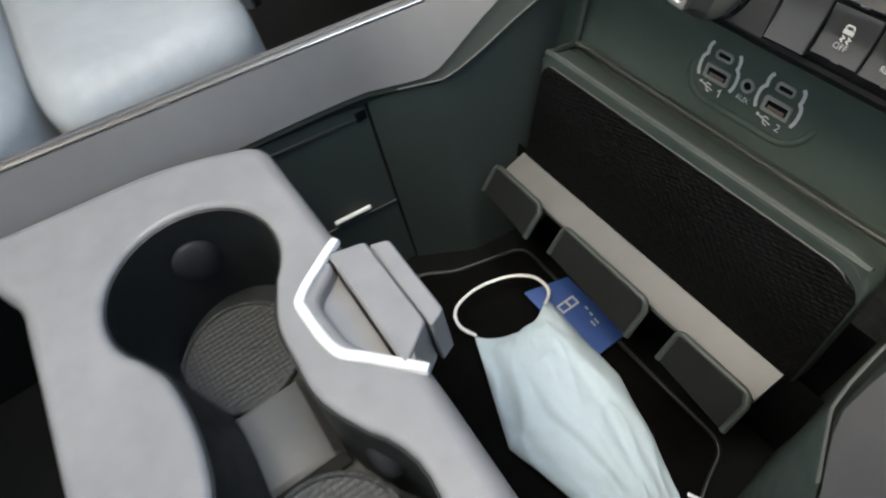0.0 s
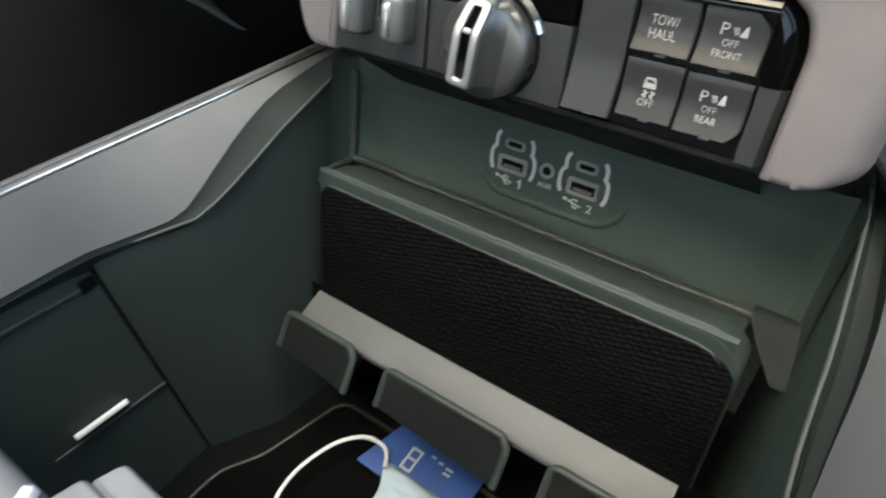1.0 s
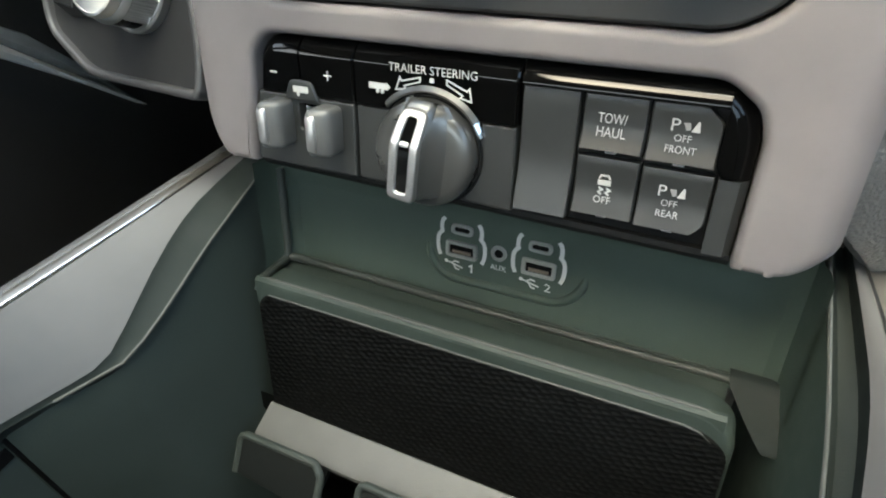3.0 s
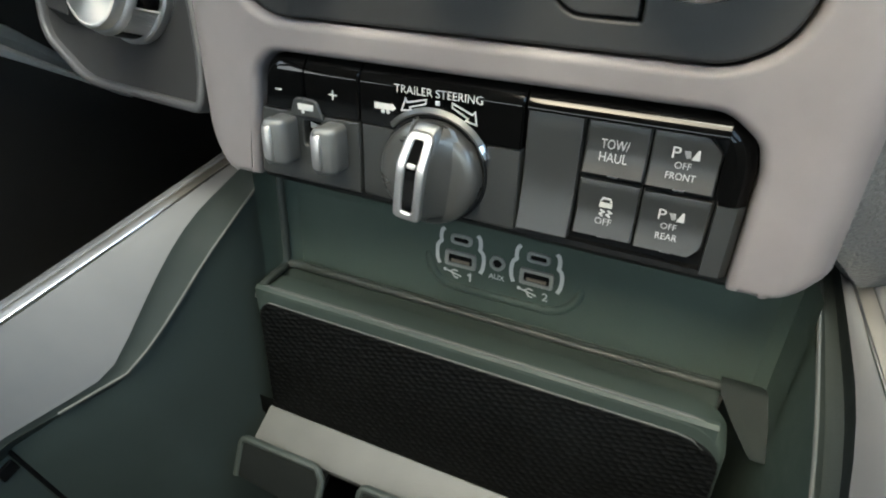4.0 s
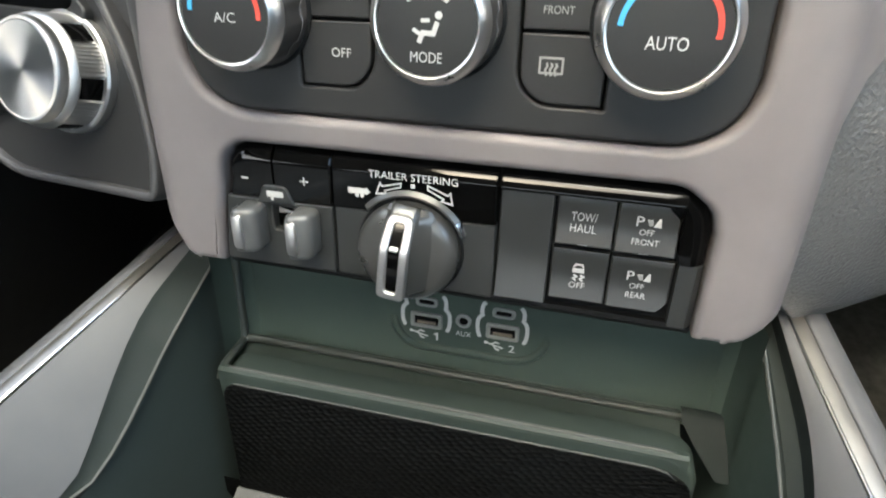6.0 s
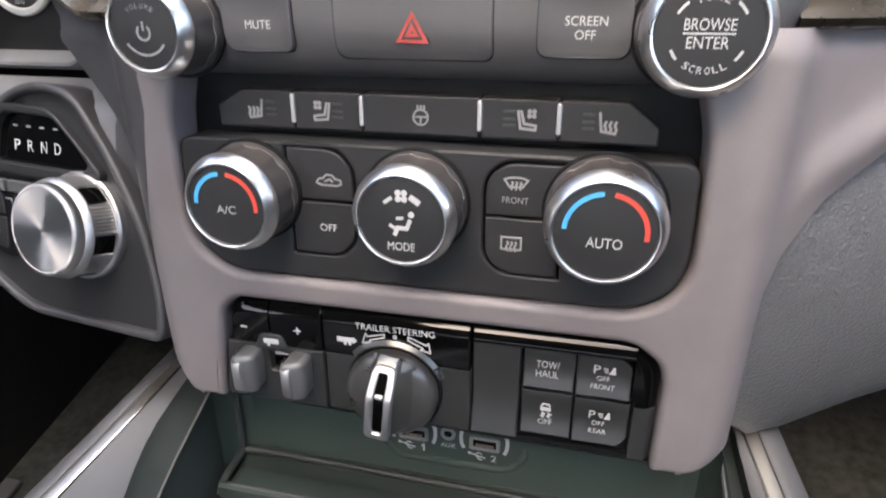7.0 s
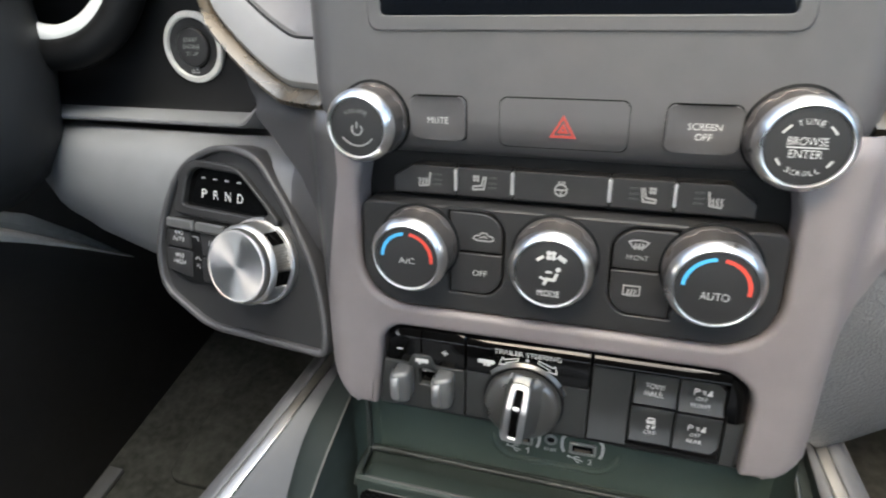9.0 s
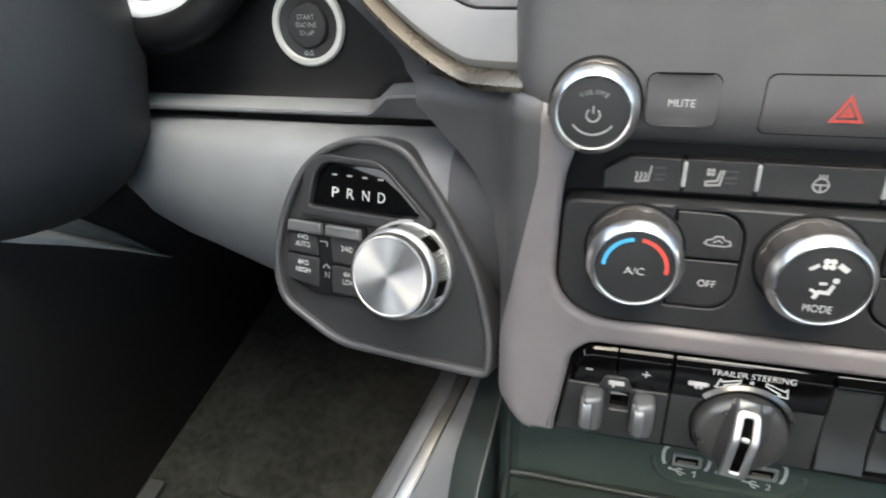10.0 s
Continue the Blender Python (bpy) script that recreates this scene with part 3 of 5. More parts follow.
for nm, pts, icon in (
    ("recirculation_button", [(-57, -13.8), (-35, -14.3, 7), (-28, -22, 7), (-28, -36.4, 0.6), (-57, -36.4)], "car"),
    ("off_button", [(-57, -37.6), (-28, -37.6, 0.6), (-28, -54, 7), (-35, -61.6, 7), (-57, -61.6)], "off"),
    ("front_defrost_button", [(59, -15.4), (36.5, -15.4, 7), (29, -22.5, 7), (29, -37.0, 0.6), (59, -37.0)], "front"),
    ("rear_defrost_button", [(59, -38.2), (29, -38.2, 0.6), (29, -55.5, 7), (36.5, -62.6, 7), (59, -62.6)], "rear"),
):
    b = part(nm, plate(rounded(pts, 1), (), -7.6, 6, 0.7), CONTROL, climate)
    Y = -7.6
    if icon == "car":
        ink = strokes([[(-45.5, -28.6), (-44, -26.4), (-41.5, -26.2), (-40, -24.2), (-36.5, -24.2), (-35, -26.2), (-32, -26.8), (-31.5, -29), (-34, -30.0), (-43, -29.8), (-45.5, -28.6)]], 0.9, Y)
        strokes([[(-41, -28), (-38, -26.6), (-36, -28)]], 0.9, Y, bm=ink)
        shrink(0.8, -38.5, -27.5, lambda: ink)
        part("symbol", ink, GREYINK, b)
    elif icon == "off":
        part("lettering", letters("OFF", -40.2, -48.9, 8.0, 3.5, Y), WHITE, b)
    elif icon == "front":
        ink = shrink(0.58, 41, -23.5, lambda: strokes([[(33, -20.5), (36, -19.2), (41, -18.7), (46, -19.2), (49, -20.5), (45.5, -25.5), (36.5, -25.5), (33, -20.5)]] + [[(x, -21.5), (x + 0.8, -23.3), (x - 0.5, -25), (x + 0.3, -27.6)] for x in (38, 41, 44)], 1.3, Y))
        part("symbol", ink, GREYINK, b)
        part("lettering", letters("FRONT", 41, -30.2, 10.5, 2.7, Y), GREYINK, b)
    else:
        ink = shrink(0.62, 40, -49, lambda: strokes([[(33.5, -44.5), (46.5, -44.5), (46.5, -53), (33.5, -53), (33.5, -44.5)]] + [[(x, -47.2), (x + 0.8, -49), (x - 0.5, -51), (x + 0.3, -54.6)] for x in (37.3, 40, 42.7)], 1.2, Y))
        part("symbol", ink, GREYINK, b)

# seat and wheel heater keys
keys = thing("seat_heater_keys", "row of five charcoal keys for heated and cooled seats and wheel", "button row", PANEL)
edges = [-92, -56, -25.2, 24.4, 55.4, 93]
for i, (a, b) in enumerate(zip(edges, edges[1:])):
    cut_a, cut_b = (12, 4) if i == 0 else (0, 0), (12, 4) if i == 4 else (0, 0)
    pts = [(a + 0.3, -8), (b - 0.3, -8), (b - 0.3, 8 if i < 4 else -1), (b - 0.3 if i < 4 else b - 12, 8), (a + 0.3 if i else a + 12, 8), (a + 0.3, 8 if i else 1)]
    key = part("key", plate(rounded([p for j, p in enumerate(pts) if pts.index(p) == j], 1.2), (), 1.2, 12, 0.8), CONTROL, keys)
    if i < 4:
        part("divider", plate(rect(b - 1.0, b + 1.0, -5.2, 7, 0.9), (), 0.2, 4, 0.5), SATIN, keys, "bright metal divider")
    Y, c = 1.2, (-74, -43.5, 0, 43.5, 74)[i]
    if i in (0, 4):
        f = 1 if i == 0 else -1
        ink = strokes([[(c + f * 4.2, 5), (c + f * 3, -3.5), (c - f * 3.5, -4.5)]] + [[(c + f * (x - 2), 1.2), (c + f * (x - 1.2), -0.8), (c + f * (x - 2), -2.5), (c + f * (x - 1.6), -4.2)] for x in (-1.5, 0.8, 3)], 1.2, Y)
    elif i in (1, 3):
        f = 1 if i == 1 else -1
        ink = strokes([[(c + f * 4.8, 4.5), (c + f * 3.4, -3.8), (c - f * 3.4, -4.4), (c - f * 3.6, -2.4), (c + f * 1.8, -1.6), (c + f * 3.4, 4.5)]], 1.2, Y)
        for a4 in range(4):
            blob(disc(c - f * 1.6 + 1.5 * math.cos(radians(45 + 90 * a4)), 3 + 1.5 * math.sin(radians(45 + 90 * a4)), 1.1, 8), Y, bm=ink)
    else:
        ink = strokes([arc(0, -0.8, 3.6, 0, 360, 24), [(-3.4, -0.6), (3.4, -0.6)], [(0, -0.8), (0, -4.2)]] + [[(x, 5.0), (x + 0.4, 3.9), (x, 2.9)] for x in (-1.6, 0, 1.6)], 0.9, Y)
    part("symbol", shrink(0.85, c, 0, lambda: ink), GREYINK, key)
    if i != 2:
        f = -1 if i < 2 else 1
        for z in (-2.3, 0.2, 3.2):
            part("lamp_bar", blob(rect(c - f * 7.5 - 2.4, c - f * 7.5 + 2.4, z - 0.5, z + 0.5, 0.3, 2), Y), SWITCH, key)

# ---- trailer and parking switch panel ----
tow = thing("trailer_switch_panel", "gloss black and grey panel of trailer and parking switches", "control panel", PANEL)
part("base", plate(rounded([(-106, -149, 2), (-99, -97.5, 3), (-90.5, -89.5, 4), (92.5, -89.5, 4), (104, -97.5, 3), (107, -107, 3), (107, -153, 2)], 3), (), -2.0, 14, 0.5), BLACK, tow)
# gloss strip: an upper facet that tilts to the sky above a flat face
FACET = ((0, 0), (0.33, 0.19), (0.62, 0.44), (0.84, 0.72), (0.97, 0.98), (1.0, 1.06), (1.0, 1.18))


def gloss_strip(x0, x1, top, low):
    rows = []
    for x, c in ((x0, 0.7), (x0 + 0.7, 0.0), (x1 - 0.7, 0.0), (x1, 0.7)):  # worn-round ends that catch the light
        rows.append([(x, 2, top - 0.2)] + [(x, -3.2 - 5.4 * u + c, top - 6.4 * v) for u, v in FACET] + [(x, -8.6 + c, low + 0.3), (x, -7.6 + c, low), (x, 0, low)])
    return loft(rows, caps=True)


rows = []
for x, c in ((-99.2, 13), (-98.6, 9.5), (-97, 6), (-94.6, 3), (-92, 1.2), (-88.5, 0.2), (-76, 0)):
    o = c * 0.35
    rows.append([(x, 2, -89.8 - c)] + [(x + o * u, -3.2 - 5.4 * u, -89.6 - c * (1 - 0.36 * u) - 6.4 * v) for u, v in FACET] + [(x + o * 0.5, -8.6, -113.3), (x, -7.6, -113.6), (x, 0, -113.6)])
part("gloss_strip", loft(rows, caps=True), GLOSS, tow, "piano-black strip", sharp=30)
part("gloss_strip", gloss_strip(-75.6, -48.4, -89.6, -113.6), GLOSS, tow, "piano-black strip", sharp=30)
part("gloss_strip", gloss_strip(-47.8, 23.9, -89.6, -113.8), GLOSS, tow, "piano-black strip", sharp=30)
part("gloss_strip", gloss_strip(24.8, 96, -89.6, -97.6), GLOSS, tow, "piano-black strip", sharp=30)
rows = []
for x, zt in ((95.6, -89.6), (99, -92.2), (102.5, -95.8), (105, -100.5), (106.6, -107)):
    f = (x - 95.6) / 11
    rows.append([(x, 2, zt)] + [(x - 5.5 * f * v, -3.2 - 5.3 * u, zt - 6.4 * v) for u, v in FACET] + [(95.5, -8.3, min(-97.6, zt - 9)), (95.5, 0, min(-97.6, zt - 9))])
rows.append([(106.8, 2, -121)] + [(106.8 - 5.4 * v, -3.2 - 5.3 * u, -121) for u, v in FACET] + [(97.6, -8.3, -121), (97.6, 0, -121)])
part("gloss_corner", loft(rows, caps=True), GLOSS, tow, "piano-black corner", sharp=40)
rows = [[(107, 2, z), (106.6, -4.6, z), (104.0, -7.6, z), (97.2, -7.6, z), (97.2, 0, z)] for z in (-121.4, -150)]
part("end_cap", loft(rows, caps=True), SWITCH, tow)
# satin grey housings
part("brake_housing", plate(rounded([(-104.8, -147.5, 3), (-100, -114.3, 1), (-48.5, -114.3, 1), (-48.8, -147.5, 1)], 1), [rect(-77.5, -67.5, -129, -117.5, 1)], -8.4, 2, 0.9), SWITCH, tow)
part("tab", plate(rounded([(-84.5, -116, 1), (-81, -107.2, 2.5), (-69.5, -107.2, 2.5), (-66, -116, 1)], 1), (), -9.6, -4, 0.8), SWITCH, tow)
part("window", plate(rect(-77.6, -67.4, -129.2, -117.3, 0.6), (), -4.0, 0, 0.2), GLOSS, tow)
part("gain_mark", blob([(-77, -119.2), (-68, -121.6), (-77, -122.2)], -4.0), WHITE, tow)
part("knob_housing", plate(rounded([(-48, -147.5, 2), (-47.8, -114.4, 1), (23.9, -114.4, 1), (24.2, -149.5, 2)], 1), (), -7.4, 2, 0.9), SWITCH, tow)
part("minus_mark", letters("-", -89.5, -105, 3.6, 0.9, -8.6), WHITE, tow)
part("plus_mark", letters("+", -60.8, -103.8, 4.0, 4.0, -8.6), WHITE, tow)
ink = blob(rect(-79, -71, -112.4, -109.6, 0.4, 2), -9.6)
blob(disc(-76.5, -113.2, 0.8, 10), -9.6, bm=ink)
part("trailer_symbol", ink, WHITE, tow)
part("lettering", letters("TRAILER STEERING", -11.6, -96.6, 38.4, 3.3, -8.6), WHITE, tow)
ink = blob([(-43.5, -103.5), (-33.5, -103.5), (-33.5, -102.8), (-31.2, -105.2), (-33.5, -107.2), (-33.5, -106.6), (-43.5, -106.6)], -8.6)
blob(disc(-38.6, -107.6, 1.1, 10), -8.6, bm=ink)
blob(disc(-35.8, -107.6, 1.1, 10), -8.6, bm=ink)
part("trailer_symbol", shrink(0.82, -26, -105.0, lambda: ink), WHITE, tow)
ink = strokes([[(-27.6, -105.4), (-25.8, -100.4), (-24.9, -101.8), (-16.6, -99.6), (-16.8, -101.4), (-23.8, -103.6), (-23.2, -104.8), (-27.6, -105.4)],
               [(5.5, -106.6), (4.6, -101.6), (3.5, -102.8), (-5.0, -99.4), (-5.0, -101.2), (1.8, -104.6), (0.7, -105.6), (5.5, -106.6)]], 0.6, -8.6)
blob(rect(-12.4, -10.6, -101.2, -99.4, 0.3, 2), -8.6, bm=ink)
part("arrow_symbol", ink, WHITE, tow)
for cx in (-85.4, -59.4):
    bm = box(cx - 6.4, cx + 4.6, -21.5, -6.0, -137, -115.8, 2.8, 4)
    for v in bm.verts:  # the face slopes back to the right
        if v.co.y < -0.012:
            v.co.y += max(0, v.co.x / MM - cx + 3) * 0.42 * MM
    lever = part("brake_lever", bm, LEVER, tow, "grey pinch lever", sharp=50)
    rows = [[(cx - 7.0, y + 6.5, z), (cx - 6.8, y + 1.6, z), (cx - 5.8, y + 0.1, z), (cx - 3.6, y - 0.7, z), (cx - 1.6, y - 0.1, z), (cx - 1.0, y + 0.9, z)] for z, y in ((-136, -18.6), (-134.6, -20.6), (-132.6, -21.6), (-120.4, -21.6), (-118.2, -20.6), (-116.8, -18.6))]
    part("edge", loft(rows), SATIN, lever, "bright satin edge")

# trailer steering knob with a bridge grip
tk = thing("trailer_steering_knob", "smoke metal trailer steering knob with a chrome bridge grip", "knob", PANEL)
TX, TZ, GR, GZ = -13.0, -129.4, -14.6, -127.5
part("collar", lathe([(23.9, -6), (23.7, -8.6), (22.9, -8.8), (22.7, -6)], TX, TZ, 64), BLACK, tk)
part("bright_arc", lathe([(24.0, -7.6), (24.4, -10.0), (25.2, -10.2), (27.0, -8.6), (27.2, -7.6)], TX, TZ, 40, start=36, end=138), SMOKE, tk, "smoke metal index arc")
part("arc_tip", lathe([(24.0, -7.6), (24.4, -10.2), (25.4, -10.6), (27.0, -8.8), (27.2, -7.6)], TX, TZ, 8, start=22, end=35.6), CHROME, tk, "chrome tip")
part("body", lathe([(22.3, -6), (22.3, -12.6), (21.8, -14.4), (20.4, -15.6), (17.5, -16.2), (12, -16.5), (1, -16.6)], TX, TZ, 72), SMOKE, tk, "smoke-grey disc")
rows = []
for z, f, half, foot in ((-19.2, -15.4, 5.6, 4), (-18.4, -19.5, 6.0, 6.5), (-17.0, -24.2, 6.3, 8), (-15.5, -26.2, 6.4, 9), (-6, -26.8, 6.5, 9.5), (4.5, -26.8, 6.5, 9.5), (7, -26.2, 6.4, 9.3), (10, -24.6, 6.3, 9), (14, -21.9, 6.1, 8.5), (18, -19.2, 5.8, 7), (20.6, -16.6, 5.4, 5.5), (21.4, -14.8, 5.0, 4)):
    side_l, side_r = GR - half, GR + half
    rows.append([(side_l - foot * 0.3, -14.6, GZ + z), (side_l - 0.6, f + 2.8, GZ + z), (side_l, f + 1.2, GZ + z), (side_l + 1.3, f, GZ + z), (side_r - 1.3, f, GZ + z), (side_r, f + 1.2, GZ + z), (side_r + 0.8, f + 2.8, GZ + z), (side_r + foot * 0.75, -15.6, GZ + z), (side_r + foot, -14.6, GZ + z)])


def twist(bm):
    """The grip stands a few degrees clockwise."""
    m = pose(GR * MM, 0, GZ * MM) @ pose(0, 0, 0, 0, 6, 0) @ pose(-GR * MM, 0, -GZ * MM)
    bmesh.ops.transform(bm, matrix=m, verts=bm.verts[:])
    return bm


grip_bar = part("grip", twist(loft(rows, caps=True)), SMOKE, tk, sharp=30)
dome = lambda x, z: 0.0018 * (z - GZ) ** 2 + 0.6 * max(0, z - GZ - 6.5)  # the bridge leans back to the disc over its upper third
fork = [(-6.2, -17.4, 3), (6.2, -17.4, 3), (6.3, 4, 0.1), (6.2, 7, 0.1), (6.0, 11, 0.1), (5.5, 18.6, 3.5), (-5.5, 18.6, 3.5), (-6.0, 11, 0.1), (-6.2, 7, 0.1), (-6.3, 4, 0.1)]
slit = [(-2.4, -13.8, 1.2), (2.4, -13.8, 1.2), (2.4, 4, 0.1), (2.4, 7, 0.1), (2.3, 11, 0.1), (2.0, 15.8, 1.0), (-2.0, 15.8, 1.0), (-2.3, 11, 0.1), (-2.4, 7, 0.1), (-2.4, 4, 0.1)]
place = lambda pts: rounded([(GR + x, GZ + z, r) for x, z, r in pts])
part("frame", twist(plate(place(fork), [place(slit)], -28.6, -23, 1.0, bend=dome)), SATIN, grip_bar, "bright satin ring")
part("slot", twist(loft([[(GR + w, -27.3 + dome(0, GZ + z), GZ + z) for w in (-2.8, 0, 2.8)] for z in (-14.4, -8, 0, 4, 6.5, 8, 11, 16.4)])), GLOSS, grip_bar, "black slot", sharp=80)
part("pointer", twist(plate(rect(GR - 2.0, GR + 1.8, GZ + 5.6, GZ + 7.6, 0.8), (), -28.1, -24, 0.3, bend=dome)), SATIN, grip_bar)

# rocker caps: the lower third rolls out towards the viewer
def rocker(name, label, x0, x1, z0, z1, cut=None, deep=0.5):
    b = thing(name, label, "button", PANEL, "switch bank buttons")
    rows = []
    n = 14
    for i in range(n + 1):
        t = i / n
        z = z1 + (z0 - z1) * t
        y = -6.2 + 0.9 * math.sin(t * math.pi * 0.9) - 4.2 * deep * max(0, t - 0.52) ** 1.6 / 0.48**1.6
        l, r = x0, x1
        if cut == "top" and z1 - z < 5:
            r = x1 - 5 + (z1 - z)
        if cut == "low" and z - z0 < 4:
            r = x1 - 4 + (z - z0)
        edge = 0.5
        rows.append([(l, y + 4, z), (l, y + edge, z), (l + edge, y, z), (l + (r - l) * 0.33, y + 0.1, z), (l + (r - l) * 0.67, y + 0.1, z), (r - edge, y, z), (r, y + edge, z), (r, y + 4, z)])
    a, c = rows[0], rows[-1]
    rows = [[(p[0], 0, p[2]) for p in a], [(p[0], p[1] + 0.5, p[2] + 0.01) for p in a]] + rows[1:-1] + [[(p[0], p[1] + 0.2, p[2] + 0.2) for p in c], [(p[0], p[1] + 1.2, p[2] - 0.1) for p in c], [(p[0], 0, p[2]) for p in c]]
    part("cap", loft(rows), SWITCH, b)
    part("lamp", plate(rect((x0 + x1) / 2 - 2, (x0 + x1) / 2 + 2, z0 - 1.7, z0 - 0.6, 0.4, 2), (), -4.6, -2, 0.1), GREYINK, b)
    return b


rocker("blank_switch", "blank grey switch cover", 25.0, 46.6, -146.5, -98.4, deep=0.9)
tb = rocker("tow_haul_button", "grey rocker button marked for towing and hauling", 48.2, 70.6, -118.0, -98.4)
ink = letters("TOW/", 58.8, -106.2, 10.2, 3.7, -6.0)
part("lettering", letters("HAUL", 58.8, -111.2, 10.2, 3.7, -6.0, bm=ink), BUTTONINK, tb)


def parking_print(b, cx, cz, word):
    ink = letters("P", cx - 3.0, cz + 3.7, 2.8, 4.2, -6.2)
    blob([(cx + 2.2, cz + 1.8), (cx + 5.0, cz + 1.8), (cx + 4.6, cz + 5.4), (cx + 3.9, cz + 5.4)], -6.2, bm=ink)
    letters("OFF", cx, cz - 0.8, 5.6, 2.5, -6.2, bm=ink)
    part("lettering", letters(word, cx, cz - 4.7, 10.2 if word == "FRONT" else 7.8, 2.7, -6.9, bm=ink), BUTTONINK, b)
    part("beam_mark", blob([(cx - 0.6, cz + 4.6), (cx + 0.6, cz + 2.0), (cx + 2.0, cz + 2.4), (cx + 1.6, cz + 4.8)], -6.2), GREYINK, b)


pf_b = rocker("front_parking_button", "grey rocker button for the front parking sensors", 71.6, 95.0, -118.6, -98.4, cut="top")
parking_print(pf_b, 83, -108.8, "FRONT")
tr = rocker("traction_button", "grey rocker button for the traction control", 48.0, 70.8, -143.6, -121.2)
ink = letters("OFF", 59.2, -137.0, 6.4, 2.9, -6.6)
strokes([[(57.2, -129.0), (57.8, -127.6), (60.6, -127.6), (61.2, -129.0)], [(57.4, -132.4), (58.8, -133.2), (57.4, -134.2), (58.6, -135.2)], [(60.2, -132.4), (61.6, -133.2), (60.2, -134.2), (61.4, -135.2)]], 0.7, -6.1, bm=ink)
blob([(56.8, -131.4), (61.6, -131.4), (61.6, -129.4), (56.8, -129.4)], -6.1, bm=ink)
part("lettering", ink, BUTTONINK, tr)
pr = rocker("rear_parking_button", "grey rocker button for the rear parking sensors", 71.8, 96.0, -144.2, -121.8, cut="low")
parking_print(pr, 83, -133.0, "REAR")
# dark lip that rolls in under the switches
rows = []
for x in (-106, -60, 0, 60, 107):
    lo = -147.6 - (x + 106) / 213 * 3.0
    rows.append([(x, 2, lo + 2), (x, -4.2, lo + 0.2), (x, -4.6, lo - 2), (x, -2.5, lo - 4.5), (x, 6, lo - 6), (x, 50, lo - 30)])
part("under_lip", loft(rows), BLACK, tow)

# ---- storage bay below the stack: port wall, ledge, leaning mat, phone shelf ----
bay = thing("storage_bay", "dark plastic storage bay under the stack with a ledge", "console", PANEL)
rows = []
for x, y in ((-141.5, 24), (-141, 36), (-138, 45), (-132, 50), (-60, 51), (2, 51), (66, 51), (138, 50.5), (144, 46), (147, 36), (147.5, 24)):
    rows.append([(x, y - 6 if abs(x - 3) < 140 else y, -168), (x, y, -184), (x, y, -187), (x, y, -200), (x, y, -216), (x, y, -224), (x, y - 0.5, -233), (x, y - 2, -238.5), (x, min(y, 44) - 3, -241.5)])
part("port_wall", loft(rows), PORTWALL, bay)
rows = []
for x in (-140, -136, -134.2, -134, -126, -60, 2, 66, 118, 124):
    mid = x > -134.1
    row = [(x, 50, -237), (x, 46.5, -239.2), (x, 42, -240), (x, 38.5, -241), (x, 35, -242.6), (x, 18, -243)]
    row += [(x, 13, -237.5), (x, 9.5, -231.6), (x, 6.5, -230.8), (x, 4.6, -232.5), (x, 4.5, -238), (x, 6, -262)] if mid else [(x, 17 - i * 0.1, -244 - i * 4) for i in range(6)]
    rows.append(row)
part("ledge", loft(rows), LIP, bay)
# highlights on the creases and front edge, put in as paler beads
part("back_bead", tube(smooth_path([(-138, 41, -236), (-130, 43, -236.4), (-100, 44.4, -237.6), (-40, 44.8, -238.6), (61, 44.8, -239.4), (124, 44.8, -239.2), (145, 44.6, -239)], 4), 2.7, 12), LIPRIM, bay, "rounded crease, its highlight put in the colour")
part("side_bead", tube(smooth_path([(-138.6, 43, -176), (-138.8, 42.4, -215), (-138.8, 41.5, -232), (-138.4, 38, -236.4), (-137.6, 24, -236.8), (-136.4, 13, -237.5), (-135.4, 8, -242)], 4), 2.6, 12), LIPRIM, bay, "rounded crease, its highlight put in the colour")
part("front_bead", tube([(-128, 7.4, -231.6), (-120, 7.2, -231.0), (112, 7.2, -231.2), (118, 7.4, -232.2), (122, 7.8, -234.6)], 1.2, 8), BEAD, bay, "rounded edge, its highlight put in the colour")
# ledge end dimmed by colour, in the same shade tone as the rails' lower edge
part("ledge_end", loft([[(x0 + (149 - x0) * f, y, z) for x0, y, z in ((123.6, 47, -234), (123.6, 43, -233.4), (123.6, 40.5, -234.6), (124.5, 38, -237.4), (131, 30, -245), (141, 20, -255), (143, 19.5, -257), (144, 23, -259), (144, 50, -262))] for f in (0, 0.3, 0.6, 1)]), EDGESHADE, bay)
pad_out = rounded([(-40, -172), (-40, -212, 14), (-30, -223.5, 12), (38, -223.5, 12), (50, -212, 14), (50, -172)], 6)
ridge = [p for p in ccw(pad_out) if p.y < -196]
ridge.sort(key=lambda p: math.atan2(-(p.y + 190), p.x - 5))
part("port_pad", tube([(p.x - 2, 52 if p.y < -212 else 52 + (p.y + 212) * 0.22, p.y - 2.5) for p in ridge], 3.0, 12), PORTWALL, bay, "soft raised ridge below the sockets")
back_lip = rounded([(-133, -331, 3), (-133, -238, 10), (-127, -231, 8), (118, -231, 10), (130, -241, 12), (131, -331, 3)], 8)
leaf = part("leaning_panel", plate(back_lip, (), 4.4, 22, 3.2, 5), LIP, bay)
part("edge_line", tube([(-124, 3.6, -239.8), (108, 3.6, -239.8), (115, 3.6, -241.4), (120, 3.6, -245)], 0.55, 6), BEAD, leaf, "thin pale edge")
part("mat", plate(rounded([(-132.4, -330, 2), (-132.4, -247, 8), (-126, -239.8, 7), (115, -239.8, 10), (128.5, -249, 11), (129.6, -330, 2)], 6), (), 3.2, 5, 0.8), RUBBER, leaf, "textured black rubber mat")
